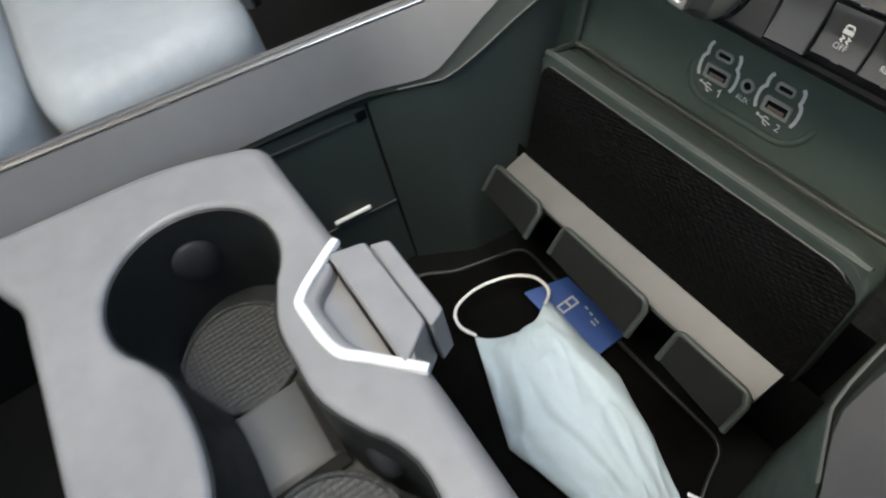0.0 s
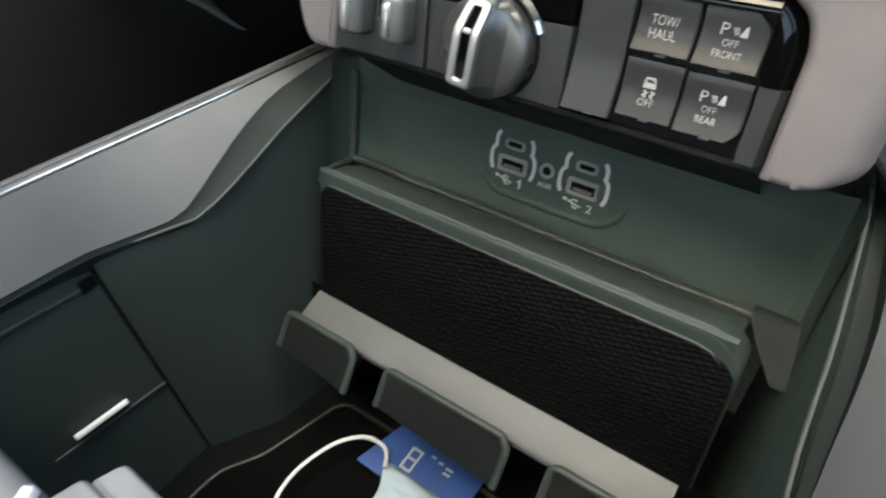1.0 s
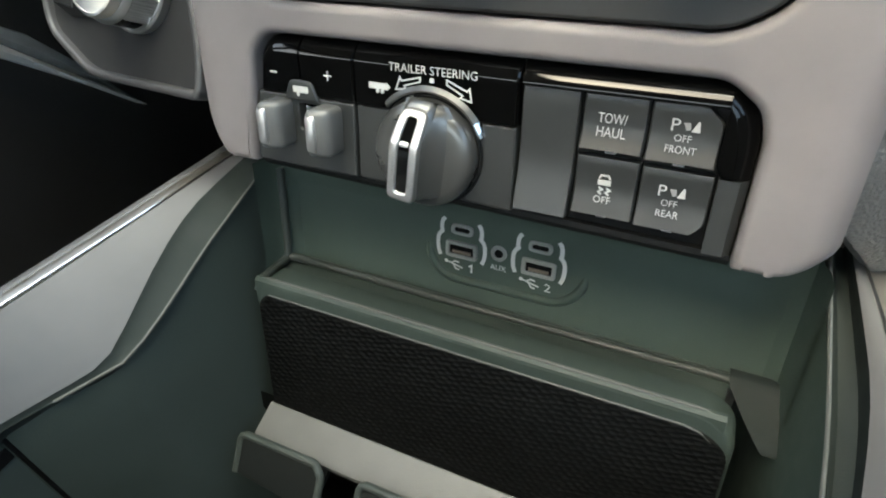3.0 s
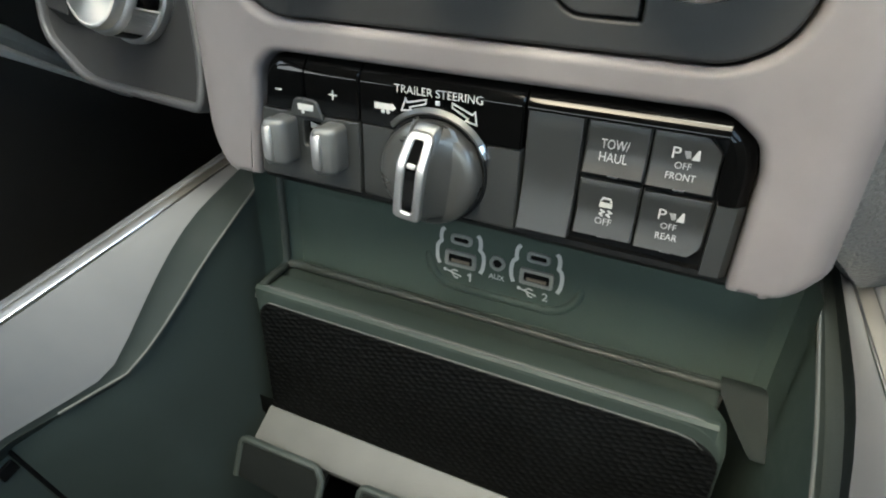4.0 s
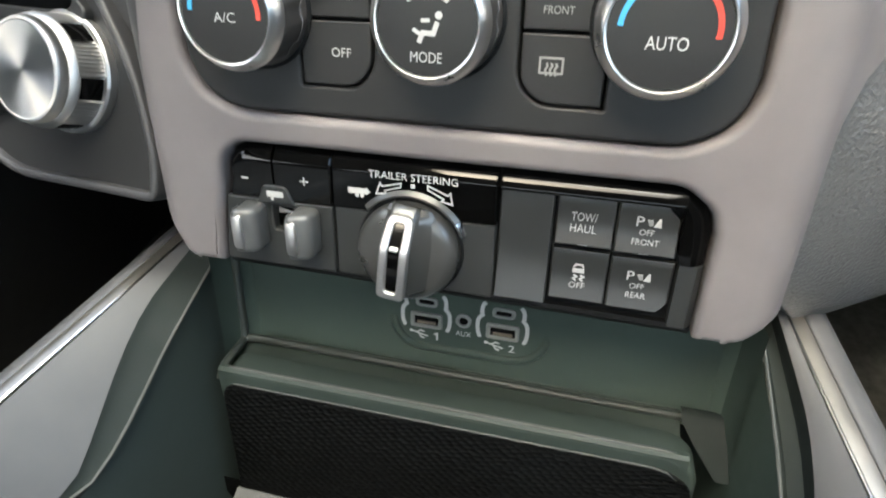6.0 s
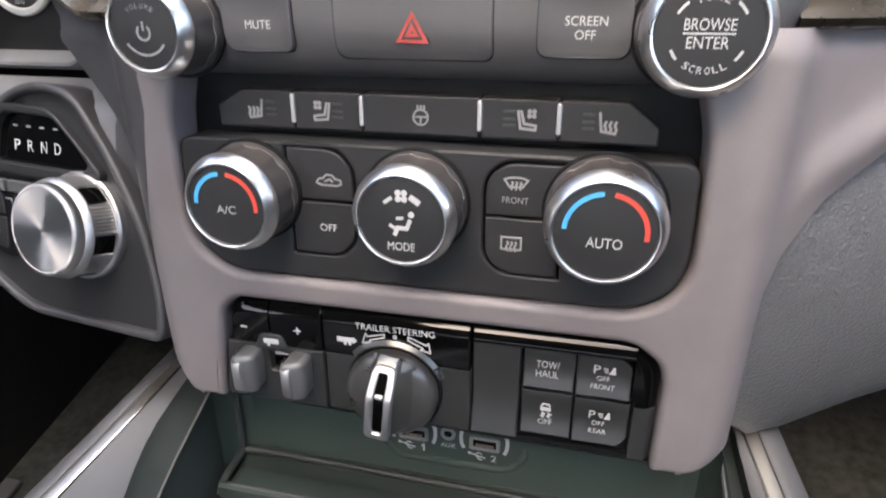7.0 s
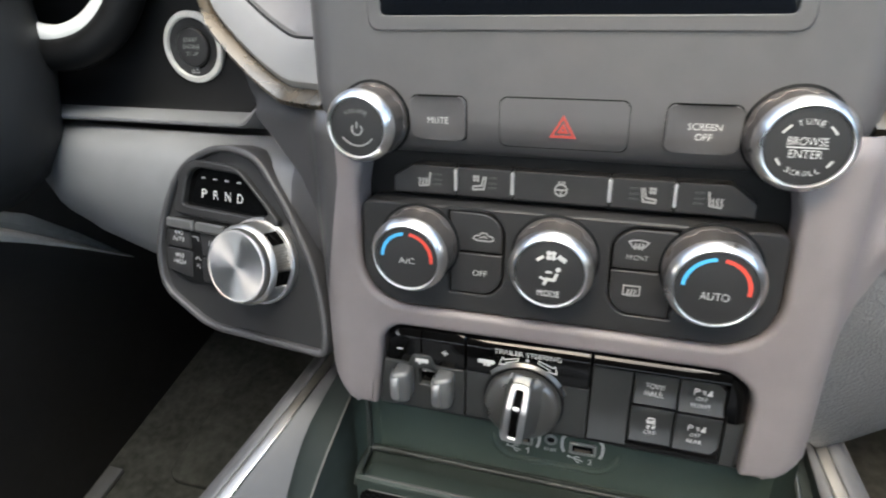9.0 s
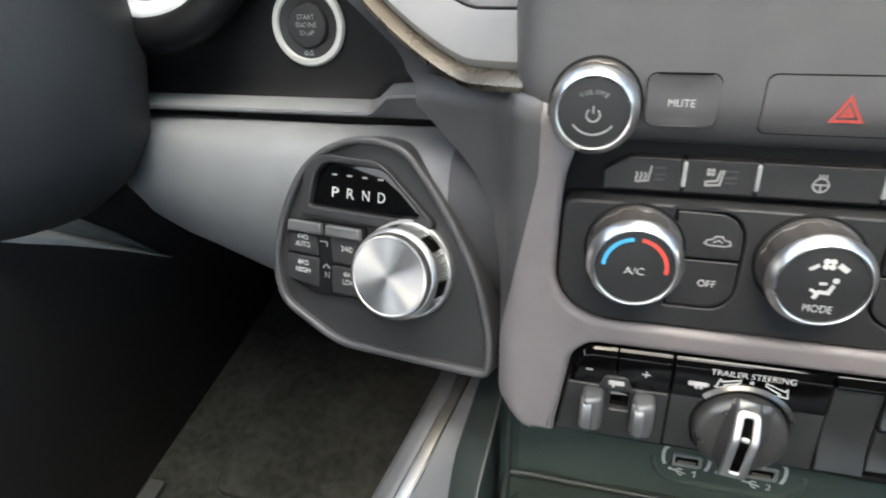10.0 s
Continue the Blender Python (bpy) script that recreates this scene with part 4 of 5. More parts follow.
shelf = thing("phone_shelf", "grey plastic phone shelf with three dark upright lips", "shelf", PANEL)
part("floor", loft([[(x, 4, -326.5), (x, 2, -325.4), (x, -15, -336), (x, -17, -339), (x, -16, -343), (x, 4, -332)] for x in (-134, 125)], True, True), SHELF, shelf)
for a, b in ((-137, -75), (-49, 40), (66, 125)):
    lean = pose(0, -0.0345, -0.3555, -25, 0, 0)
    tab = rounded([(a, 1), (b, -4), (b, 20, 2), (b - 5, 27, 2), (a + 3, 27, 2), (a, 24, 2)], 1.5)
    bm = plate(tab, (), -1.2, 1.2, 1.0, 3, shut=True)
    bmesh.ops.transform(bm, matrix=lean, verts=bm.verts[:])
    lip = part("lip", bm, TAB, shelf)
    bm = tube([(b - 0.4, 0, -4), (b - 0.4, 0, 19), (b - 1.2, 0, 21), (b - 4.6, 0, 25.8), (b - 6.4, 0, 26.6), (a + 4, 0, 26.6), (a + 1.4, 0, 25.2), (a + 0.4, 0, 23), (a + 0.4, 0, 1)], 2.5, 10)
    bmesh.ops.transform(bm, matrix=lean, verts=bm.verts[:])
    # moulded rim; the sheen along it is put into its lighter colour
    part("rim", bm, LIPRIM, lip, "rounded rim, its sheen put in a lighter colour")
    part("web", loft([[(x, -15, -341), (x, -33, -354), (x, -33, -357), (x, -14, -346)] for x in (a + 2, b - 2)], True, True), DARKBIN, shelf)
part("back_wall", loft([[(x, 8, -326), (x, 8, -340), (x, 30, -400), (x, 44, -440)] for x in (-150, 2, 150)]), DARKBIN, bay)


def bracket(cx, f, drop):
    """Two stepped arcs that hug the small socket and the wide one below it."""
    path = [(1.6, -186.0), (0.2, -187.4), (-0.5, -189.6), (-0.6, -192.8), (-0.2, -194.6), (-1.9, -196.4), (-2.7, -198.6), (-2.9, -202.6), (-2.5, -206.4), (-1.2, -209.8)]
    return [(cx + f * x, z - drop) for x, z in path]


ports = thing("usb_ports", "two pairs of usb sockets in a dark panel with white marks", "socket", PANEL @ pose(-0.0018, 0.0068, -0.0024), "charging sockets")
for cx, number in ((-19.6, "1"), (25.2, "2")):
    a_out, c_out = rect(cx - 10, cx + 9, -209.6, -199.6, 1.8), rect(cx - 7, cx + 6.2, -195.2, -188.8, 3)
    a = part("large_socket", plate(a_out, [rect(cx - 7.6, cx + 6.8, -207.4, -201.8, 0.8)], 42.6, 47, 0.7), SOCKET, ports)
    part("cavity", plate(rect(cx - 8, cx + 7.2, -207.8, -201.4, 0.6), (), 43.6, 44.4, 0.1), VOID, a)
    part("tongue", box(cx - 6, cx + 5.2, 42.9, 43.9, -206.8, -205.0, 0.2, 1), TONGUE, a)
    c = part("small_socket", plate(c_out, [rect(cx - 4.9, cx + 4.1, -193.4, -190.6, 1.3)], 42.9, 47, 0.7), SOCKET, ports)
    part("cavity", plate(rect(cx - 5.2, cx + 4.4, -193.7, -190.3, 1.2), (), 43.6, 44.4, 0.1), VOID, c)
    part("bracket_mark", strokes([bracket(cx - 12.2, 1, 0.4)], 2.2, 44.1), WHITE, ports)
    part("bracket_mark", strokes([bracket(cx + 10.6, -1, 1.0)], 2.2, 44.1), WHITE, ports)
    ink = letters("2", cx + 5.4, -215.3, 3.4, 4.8, 44.1) if number == "2" else strokes([[(cx + 4.2, -214.2), (cx + 5.9, -213.0), (cx + 5.9, -217.8)]], 0.95, 44.1)
    strokes([[(cx - 9.8, -213.4), (cx + 0.4, -216.0)], [(cx - 6.6, -214.2), (cx - 4.2, -212.4), (cx - 1.8, -213.0)], [(cx - 5.4, -214.6), (cx - 3.8, -217.2), (cx - 1.6, -217.6)]], 0.8, 44.1, bm=ink)
    blob(disc(cx - 9.8, -213.4, 1.1, 10), 44.1, bm=ink)
    part("usb_mark", ink, WHITE, ports)
jack = part("aux_socket", lathe([(4.6, 45), (4.6, 43.2), (3.9, 42.8), (2.9, 42.8), (2.6, 43.6), (2.6, 43.9)], 2, -201.2, 28), SOCKET, ports)
part("cavity", lathe([(2.7, 43.7), (1, 43.7)], 2, -201.2, 16), VOID, jack)
part("lettering", letters("AUX", 2, -210.2, 9.2, 3.4, 44.1), WHITE, ports)

# ---- console rails, both sides ----
CHROME_LINE = [(-166, 22, -176), (-169, 3, -176.5), (-180, -60, -177), (-194, -134, -177.5), (-204, -185, -178), (-224, -300, -179), (-252, -470, -180), (-270, -620, -181)]
INNER_LINE = [(-142, 22, -172), (-145, -4, -178), (-149.5, -60, -195), (-155, -134, -219), (-183, -184, -222), (-194, -300, -219), (-214, -470, -219), (-230, -620, -219)]


def rail(side, shift):
    r = thing("console_rail", "grey painted console side rail with a chrome strip", "console", CAB, "console side rails")
    fl = lambda p: (side * p[0] + shift, p[1], p[2])
    cl, il = smooth_path(CHROME_LINE, 5), smooth_path(INNER_LINE, 5)
    if side < 0:  # the passenger's rail is a little slimmer
        cl = [p + Vector((12, 0, 0)) for p in cl]
    for k in range(15, 21):  # crisp kink where the rail turns along the bin
        il[k] = Vector(INNER_LINE[3]).lerp(Vector(INNER_LINE[4]), (k - 15) / 5)
    deep = 1.0 if side < 0 else 0.12  # the passenger's rail has an open groove along the bin
    face, outer_side, under, strip = [], [], [], []
    for c, i in zip(cl, il):
        d = i - c
        k = min(0.93, 0.25 + 0.0021 * (22 - max(-50, c.y)) + max(0, -50 - c.y) * 0.0055)
        swell = 0.9
        roll = lambda f: Vector((1, 0, 1)) * (swell * math.sin(math.pi * min(1, f)))
        face.append([fl(p) for p in (c + Vector((0.5, 0, -1.5)), c + d * 0.03 + Vector((0, 0, 0.4)), c + d * k * 0.2 + roll(0.2), c + d * k * 0.5 + roll(0.42), c + d * k * 0.8 + roll(0.62), c + d * k + roll(0.75))])
        edge = c + d * k + roll(0.75)
        under.append([fl(p) for p in (edge, edge.lerp(i, 0.04) + Vector((-1, 0, -4)) * deep, edge.lerp(i, 0.3) + Vector((-3, 0, -9)) * deep, edge.lerp(i, 0.8) + Vector((-2, 0, -7)) * deep, i, i + Vector((-2, 0, -4)), i + Vector((-6, 0, -12)))])
        outer_side.append([fl(c + Vector(o)) for o in ((-8.4, 0, -2.0), (-8.8, 0, -0.2), (-10, 0, 0.4), (-13, 0, 0), (-18, 0, -2.2), (-23, 0, -6), (-28, 0, -16), (-29, 0, -60), (-12, 0, -260), (0, 0, -500))])
        strip.append([fl(c + Vector(o)) for o in ((-0.4, 0, -1.6), (-1.0, 0, 0.2), (-4.4, 0, 0.9), (-7.6, 0, 0.5), (-8.2, 0, -1.8))])
    part("inner_face", loft(face), RAILGREY, r)
    # shade under the rail's roll is put into this darker colour
    part("under_edge", loft(under), EDGESHADE, r, "lower edge, its shade put in the colour")
    part("seam_bead", tube([fl(i + Vector((0.6, 0, 0.6))) for i in il[3:19]], 0.9, 6), BEAD, r)
    part("outer_side", loft(outer_side), RAILGREY, r)
    part("satin_strip", loft(strip), STRIP, r, "brown satin metal strip")
    part("chrome_strip", tube([fl(c + Vector((-0.2, 0, 0.1))) for c in cl], 0.9, 8), CHROME, r, "bright chrome line")
    return r


rail(1, 0)
rail(-1, 4)


# ---- deep bin between the rails ----
def bin_side(name, side, shift, plastic):
    fl = lambda p: (side * p[0] + shift, p[1], p[2])
    w = 2 if side > 0 else 0
    top = [(-139 - w, 46, -170), (-143 - w, -4, -179), (-147 - w * 0.6, -40, -190), (-149.5, -60, -196), (-155, -134, -220), (-158, -140, -222), (-185, -182, -224), (-189.5, -188, -224), (-192, -240, -223), (-194, -310, -223)]
    low = [(-136 - w, 46, -430), (-136 - w, -4, -430), (-136.5 - w, -48, -430), (-142 - w * 0.5, -62, -430), (-152, -134, -430), (-155, -142, -430), (-180, -181, -430), (-186, -190, -430), (-188, -240, -430), (-190, -310, -430)]
    rows = [[fl(Vector(a).lerp(Vector(b), t)) for a, b in zip(top, low)] for t in (0, 0.02, 0.3, 0.6, 1)]
    return part(name, loft(rows), plastic, bin_thing, sharp=25)


bin_thing = thing("console_bin", "deep dark plastic bin in the centre console", "console", CAB)
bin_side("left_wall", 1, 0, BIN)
# paler plastic than the left wall, in place of light falling on this side
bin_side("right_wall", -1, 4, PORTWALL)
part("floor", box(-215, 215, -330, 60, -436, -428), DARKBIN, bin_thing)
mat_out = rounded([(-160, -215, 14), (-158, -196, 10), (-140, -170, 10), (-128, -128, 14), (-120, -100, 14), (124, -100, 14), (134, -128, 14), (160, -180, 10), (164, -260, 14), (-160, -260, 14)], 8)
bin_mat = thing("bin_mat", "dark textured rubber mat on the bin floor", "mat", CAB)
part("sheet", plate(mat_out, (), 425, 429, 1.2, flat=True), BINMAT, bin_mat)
part("raised_edge", tube([(p.x, p.y, -423.4) for p in mat_out], 1.8, 6, closed=True), CUP, bin_mat)
# card slots in the left wall
part("slot_groove", tube([(-191.8, -272, -233), (-189.6, -197, -240.6)], 1.1, 6), SWITCH, bin_thing)
part("slot_notch", box(-193, -188.2, -197, -188, -244, -235.5, 0.6, 1), VOID, bin_thing)
part("slot_groove", tube([(-188.6, -262, -334), (-186.2, -186, -340.6)], 1.1, 6), SWITCH, bin_thing)
# the clip's gleam is a plain white colour, no metal surface
part("metal_clip", tube([(-187.0, -247, -327.4), (-186.0, -213, -330.2)], 2.1, 8), PAPERGLEAM, bin_thing, "metal clip, its gleam put in as white")
part("wall_seam", tube([(-188.4, -186, -226), (-185.0, -187, -428)], 1.5, 6), VOID, bin_thing)

# ---- cup holder tray ----
tray = thing("cup_holder_tray", "pale grey sliding tray with two cup holders", "cup holder", CAB)
C1, C2, CR = (-83, -346), (86, -346), 51
hole = [Vector((C1[0] + CR * math.cos(radians(a)), C1[1] + CR * math.sin(radians(a)))) for a in range(50, 311, 10)]
hole += [Vector(p) for p in smooth_path([(hole[-1].x, hole[-1].y), (-30, -376), (2, -373), (33, -376), (C2[0] + CR * math.cos(radians(230)), C2[1] + CR * math.sin(radians(230)))], 5)[1:-1]]
hole += [Vector((C2[0] + CR * math.cos(radians(a)), C2[1] + CR * math.sin(radians(a)))) for a in range(230, 491, 10)]
hole += [Vector(p) for p in smooth_path([(hole[-1].x, hole[-1].y), (28, -318), (4, -319.5), (-24, -318), (hole[0].x, hole[0].y)], 5)[1:-1]]
pull = rounded([(-39, -274, 4), (-22, -296, 7), (9, -293.5, 7), (36, -274, 4)], 5)
tray_out = rounded([(-158, -271, 14), (-60, -269, 4), (60, -269, 4), (162, -271, 14), (190, -330, 30), (206, -462, 10), (160, -450, 10), (138, -437, 12), (-134, -437, 12), (-158, -450, 10), (-204, -462, 10), (-186, -330, 30)], 8)
part("top", plate(tray_out, [hole, pull], 190, 206, 4.0, 5, flat=True, outer_bev=9.0), TRAY, tray)
out = ccw(tray_out)
part("skirt", loft([[(p.x, p.y, -z) for p in inset(out, d)] for z, d in ((204, 0.2), (212, 1.5), (240, 3), (432, 6))], True), CUP, tray)
hl = ccw(hole)
part("cup_well", loft([[(p.x, p.y, -z) for p in inset(hl, d)] for z, d in ((192.5, -0.4), (193.5, 1.2), (196, 1.4), (240, 4), (272, 6))], True), CUP, tray, "black rubber cup liner")
part("well_floor", plate(inset(hl, 4), (), 270.5, 274, 0.4, flat=True), CUP, tray)
for cx, cy, up_z in ((-76, -354, -266.4), (77, -352, -233)):
    m = part("cup_mat", lathe([(41, -272), (41, up_z - 1.2), (40.2, up_z), (38.4, up_z), (37.8, up_z - 1.6), (35, up_z - 1.8)], cx, cy, 48, up=True), MESHMAT, tray, "ribbed round rubber mat")
saddle = [[(x, y, z) for y, z in ((-376, -267), (-372, -255), (-368, -252), (-336, -252), (-331, -255), (-326, -267))] for x in (-32, -29, -26, 0, 22, 25, 28)]
saddle = [[(x, y, z if -27 < x < 23 else (-254.5 if -30 < x < 26 else -267)) for x, y, z in row] for row in saddle]
part("saddle", loft(saddle), SHELF, tray, "grey divider between the cups")
for (nx, ny, nz), (ax, ay, az) in (((-127, -345, -225), (6, 15, 17)), ((50, -306, -229), (14, 9, 15))):
    bm = bmesh.new()
    bmesh.ops.create_uvsphere(bm, u_segments=20, v_segments=12, radius=1.0)
    bmesh.ops.transform(bm, matrix=Matrix.LocRotScale((nx * MM, ny * MM, nz * MM), None, (ax * MM, ay * MM, az * MM)), verts=bm.verts[:])
    part("grip_finger", bm, COLUMN, tray, "rounded rubber grip finger")
chrome_u = smooth_path([(-50, -269.5, -188.4), (-43, -281, -188.2), (-29, -301, -188.2), (-18, -303.5, -188.2), (10, -300.5, -188.2), (24, -289, -188.2), (46, -269.5, -188.4)], 4)
trim_rows = []
for i, p in enumerate(chrome_u):
    d = (chrome_u[min(i + 1, len(chrome_u) - 1)] - chrome_u[max(i - 1, 0)]).normalized()
    o = Vector((-d.y, d.x, 0))
    o *= min(1.0, 0.86 + 0.07 * min(i, len(chrome_u) - 1 - i))  # the ends run out to points
    trim_rows.append([p - o * 3.0 - Vector((0, 0, 3)), p - o * 2.8, p - o * 2.2 + Vector((0, 0, 0.7)), p + Vector((0, 0, 0.8)), p + o * 2.2 + Vector((0, 0, 0.7)), p + o * 2.8, p + o * 3.0 - Vector((0, 0, 3))])
# matt white in place of the sky mirrored in chrome
part("chrome_trim", loft(trim_rows, caps=True), PAPERGLEAM, tray, "handle trim, its sky reflection put in as white")
part("pull_floor", loft([[(x, y, z) for x in (-42, 0, 40)] for y, z in ((-300, -194), (-294, -198), (-288, -199), (-281, -199), (-277, -197), (-275, -195), (-270, -195))]), TRAY, tray)
part("latch_bar", plate(rounded([(-43, -277.5, 3), (-37, -257.4, 3), (25, -257.6, 3), (39, -277.5, 3)], 2), (), 187.4, 225, 1.4, flat=True), TRAY, tray)
part("latch_button", plate(rounded([(-34, -256.9, 2), (-30, -246.5, 3), (25, -247, 3), (29, -256.9, 2)], 2), (), 187.9, 225, 1.2, flat=True), TRAY, tray)

# ---- dark storage box behind the cups ----
rear = thing("rear_storage_box", "open black storage box behind the cup holder tray", "storage box", CAB)
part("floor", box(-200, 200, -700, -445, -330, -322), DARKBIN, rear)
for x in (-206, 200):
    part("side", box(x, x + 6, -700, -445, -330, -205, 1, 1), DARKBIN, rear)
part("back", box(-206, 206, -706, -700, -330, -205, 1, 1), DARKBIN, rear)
solo("paper_packet", box(-24, 24, -14, 14, -5, 5, 2), PAPERGLEAM, "small pale paper packet lying in the dark storage box", "packet", CAB @ pose(-0.098, -0.472, -0.3165, 0, 0, 24))

# ---- loose things in the bin ----
mask = thing("face_mask", "pale blue pleated disposable face mask with white ear loops", "face mask", CAB)
LEFT_HEM = [(0.0, -66, -197), (0.5, 30, -232), (0.62, 52, -226), (0.8, 91, -217), (1.0, 140, -206)]
RIGHT_HEM = [(0.0, -56, -123), (0.5, 37, -123), (0.78, 88, -138), (1.0, 138, -157)]


def along(hem, t):
    for (a, x0, y0), (b, x1, y1) in zip(hem, hem[1:]):
        if t <= b:
            return Vector((x0, y0)).lerp(Vector((x1, y1)), (t - a) / (b - a))


rows = []
NU, NV = 72, 60
for j in range(NV + 1):
    v = j / NV
    row = []
    for i in range(NU + 1):
        t = i / NU
        p = along(LEFT_HEM, t).lerp(along(RIGHT_HEM, t), v)
        swing = max(0.0, math.sin(math.pi * t))
        p += Vector((15 * math.sin(math.pi * v) * (1 - t) ** 6, 0))
        puff = 18 * swing**0.7 * max(0.0, math.sin(math.pi * v)) ** 0.6
        steps = 0.0
        for at, tall in ((0.16, 3.0), (0.4, 8.0), (0.52, 3.0), (0.74, 5.0)):
            u = (v - at - 0.05 * math.sin(t * 4 + at * 9)) * 26
            steps += tall * (1 / (1 + math.exp(-u * 2.2))) * math.exp(-max(0, u) * 0.34) * swing**0.5
        crease = 4.0 * noise.noise((t * 5, v * 7, 1.3)) + 1.6 * noise.noise((t * 13, v * 9, 4.1)) - 4.6 * abs(noise.noise((t * 4 + v * 2, v * 3, 7.7))) ** 0.5
        row.append((p.x, p.y, -416 + puff + steps + crease))
    rows.append(row)
part("cloth", loft(rows), CLOTH, mask, sharp=80)
part("hem", loft([[(x, y, z + 1.3) for x, y, z in r[:5]] for r in rows]), CLOTH, mask, sharp=80)
part("nose_seam", loft([[(x, y, z + 1.1) for x, y, z in r] for r in rows[:4]]), CLOTH, mask, sharp=80)
part("ear_loop", tube(smooth_path([(-64, -196, -412), (-80, -203, -408), (-94, -196, -404), (-98, -170, -402), (-90, -140, -402), (-76, -122, -404), (-62, -118, -408), (-55, -122, -410), (-50, -130, -408)], 6), 1.5, 6), CORD, mask, "white elastic loop")
part("ear_loop", tube(smooth_path([(134, -150, -412), (146, -148, -406), (150, -166, -402), (142, -196, -404), (120, -216, -410)], 6), 1.5, 6), CORD, mask, "white elastic loop")
card = thing("blue_card", "dark blue card with white marks on the bin floor", "card", CAB @ pose(-0.028, -0.112, -0.419, 0, 0, 0))
part("sheet", plate(rounded([(-48, -22, 2), (40, -22, 2), (40, 20, 2), (-36, 20, 2)], 2), (), -0.8, 0.8, 0.2, flat=True, shut=True), CARDBLUE, card)
ink = strokes([[(-17, 9), (-9, 9), (-9, 1), (-17, 1), (-17, 9)], [(-17, 1), (-17, -8), (-9, -8), (-9, 1)]], 1.8, 0.0)
strokes([[(-2, 11), (2, 11)], [(5, 10), (9, 10)], [(12, 9), (18, 9)], [(12, 5), (18, 5)]], 1.5, 0.0, bm=ink)
bmesh.ops.transform(ink, matrix=pose(0, 0, 0.0009, -90, 0, 0), verts=ink.verts[:])
part("print_marks", ink, WHITE, card)

# ---- champagne strips and pale bands beside the stack ----
def sweep(z_of, y_back, side):
    pts = smooth_path([(131, 0, 0), (141, 2.5, 0), (150, 6, 0), (169, 15, 0), (189, 23, 0), (206, 30, 0), (222, 38, 0), (240, 50, 0), (258, 64, 0)] if side < 0 else [(131, 0, 0), (141, 2.5, 0), (150, 6, 0), (169, 15, 0), (189, 23, 0), (222, 38, 0), (300, 64, 0)], 4)
    return [(side * p.x, p.y + y_back, z_of(p.x)) for p in pts]


for side in (-1, 1):
    low = (lambda x: 35 + max(0, x - 160) ** 1.35 * 0.14 + max(0, x - 226) * 1.2) if side < 0 else (lambda x: 34.5 + max(0, x - 180) * 0.1)
    tall = 9.5
    band = thing("dash_band", "pale grey dash band under an air vent beside the stack", "dash trim", PANEL, "dash side bands")
    base, mid, top = sweep(low, 0, side), sweep(lambda x: low(x) + tall, 7, side), sweep(lambda x: low(x) + tall + 26, 17, side)
    part("trim_strip", loft([base, [(x, y - 2.2, z + 0.8) for x, y, z in base], [(x, y - 3.4, z + 3.5) for x, y, z in base], [(x, y - 1.6, z - 0.6) for x, y, z in mid], mid]), GOLD, band, "champagne metal strip")
    part("band", loft([[(x, y + 1, z) for x, y, z in mid], [(x, y - 1.5, z + 4) for x, y, z in mid], [(x, y - 4, z - 4) for x, y, z in top], top, [(x, y + 12, z + 3) for x, y, z in top]]), PALE, band)
    part("vent_bowl", loft([[(x, y + 3, z - 3) for x, y, z in top], [(x, y + 4, z + 3) for x, y, z in top], [(x, y + 9, z + 8) for x, y, z in top], [(x, y + 20, z + 28) for x, y, z in top], [(x, y + 27, z + 60) for x, y, z in top], [(x, y + 30, z + 110) for x, y, z in top]]), VENT, band, "matt pale vent surround")
    part("seam", tube([(x, y + 1.0, z + 0.6) for x, y, z in top], 1.0, 6), BLACK, band)

# ---- driver's side: knee panel, shelf, start button ----
rows = []
for x in (-136, -150, -162, -176, -200, -240, -280, -320, -360, -400, -430, -450, -460):
    f, d = 3.1 - 0.15 * (x + 200) + max(0, -420 - x) * 0.5, 1 - 0.5 * min(1, max(0, (-290 - x) / 170))
    rows.append([(x, 104, -6), (x, max(84, f + 66), -2.5), (x, f + 56, -3.5), (x, f + 46, -6), (x, f + 38, -11), (x, f + 33, -19), (x, f + 29.5, -32), (x, f + 28, -46), (x, f + 29, -46 - 16 * d), (x, f + 33, -46 - 34 * d), (x, f + 40, -46 - 52 * d), (x, f + 51, -46 - 70 * d), (x, f + 66, -46 - 86 * d), (x, f + 88, -46 - 98 * d), (x, f + 120, -46 - 106 * d)])
knee = thing("knee_panel", "dark grey moulded lower dash panel round the gear selector", "dashboard", PANEL, kind="structure")
part("panel", loft(rows[3:]), KNEE, knee)
part("surround", loft(rows[:4]), CHEEK, knee, "darker strip beside the stack")

POD = PANEL @ pose(-0.200, 0.0228, -0.068, -13, 0, -8.53)
pod = thing("gear_selector", "rotary gear selector pod with a brushed metal dial and black display", "gear selector", POD)
q = lambda pts: [((p[0] + 200) * 1.04 - 0.152 * (p[1] + 68) - 2.5, (p[1] + 68) * 0.943 - 2.0, *p[2:]) for p in pts]
pod_out = rounded(q([(-293, -80, 20), (-290, -110, 12), (-250, -132.5, 14), (-150, -131, 8), (-146, -108, 12), (-151, -66, 20), (-168, -28, 14), (-190, 6, 12), (-222, 11, 20), (-258, -6, 24), (-280, -40, 24)]), 12)
pod_in = inset(ccw(pod_out), 5.0)
part("rim", plate(pod_out, [pod_in], -4.2, 60, 2.2, 4), CHEEK, pod)
part("base", plate(inset(ccw(pod_out), 4.5), (), 0.5, 6, 0.4), CONTROL, pod)
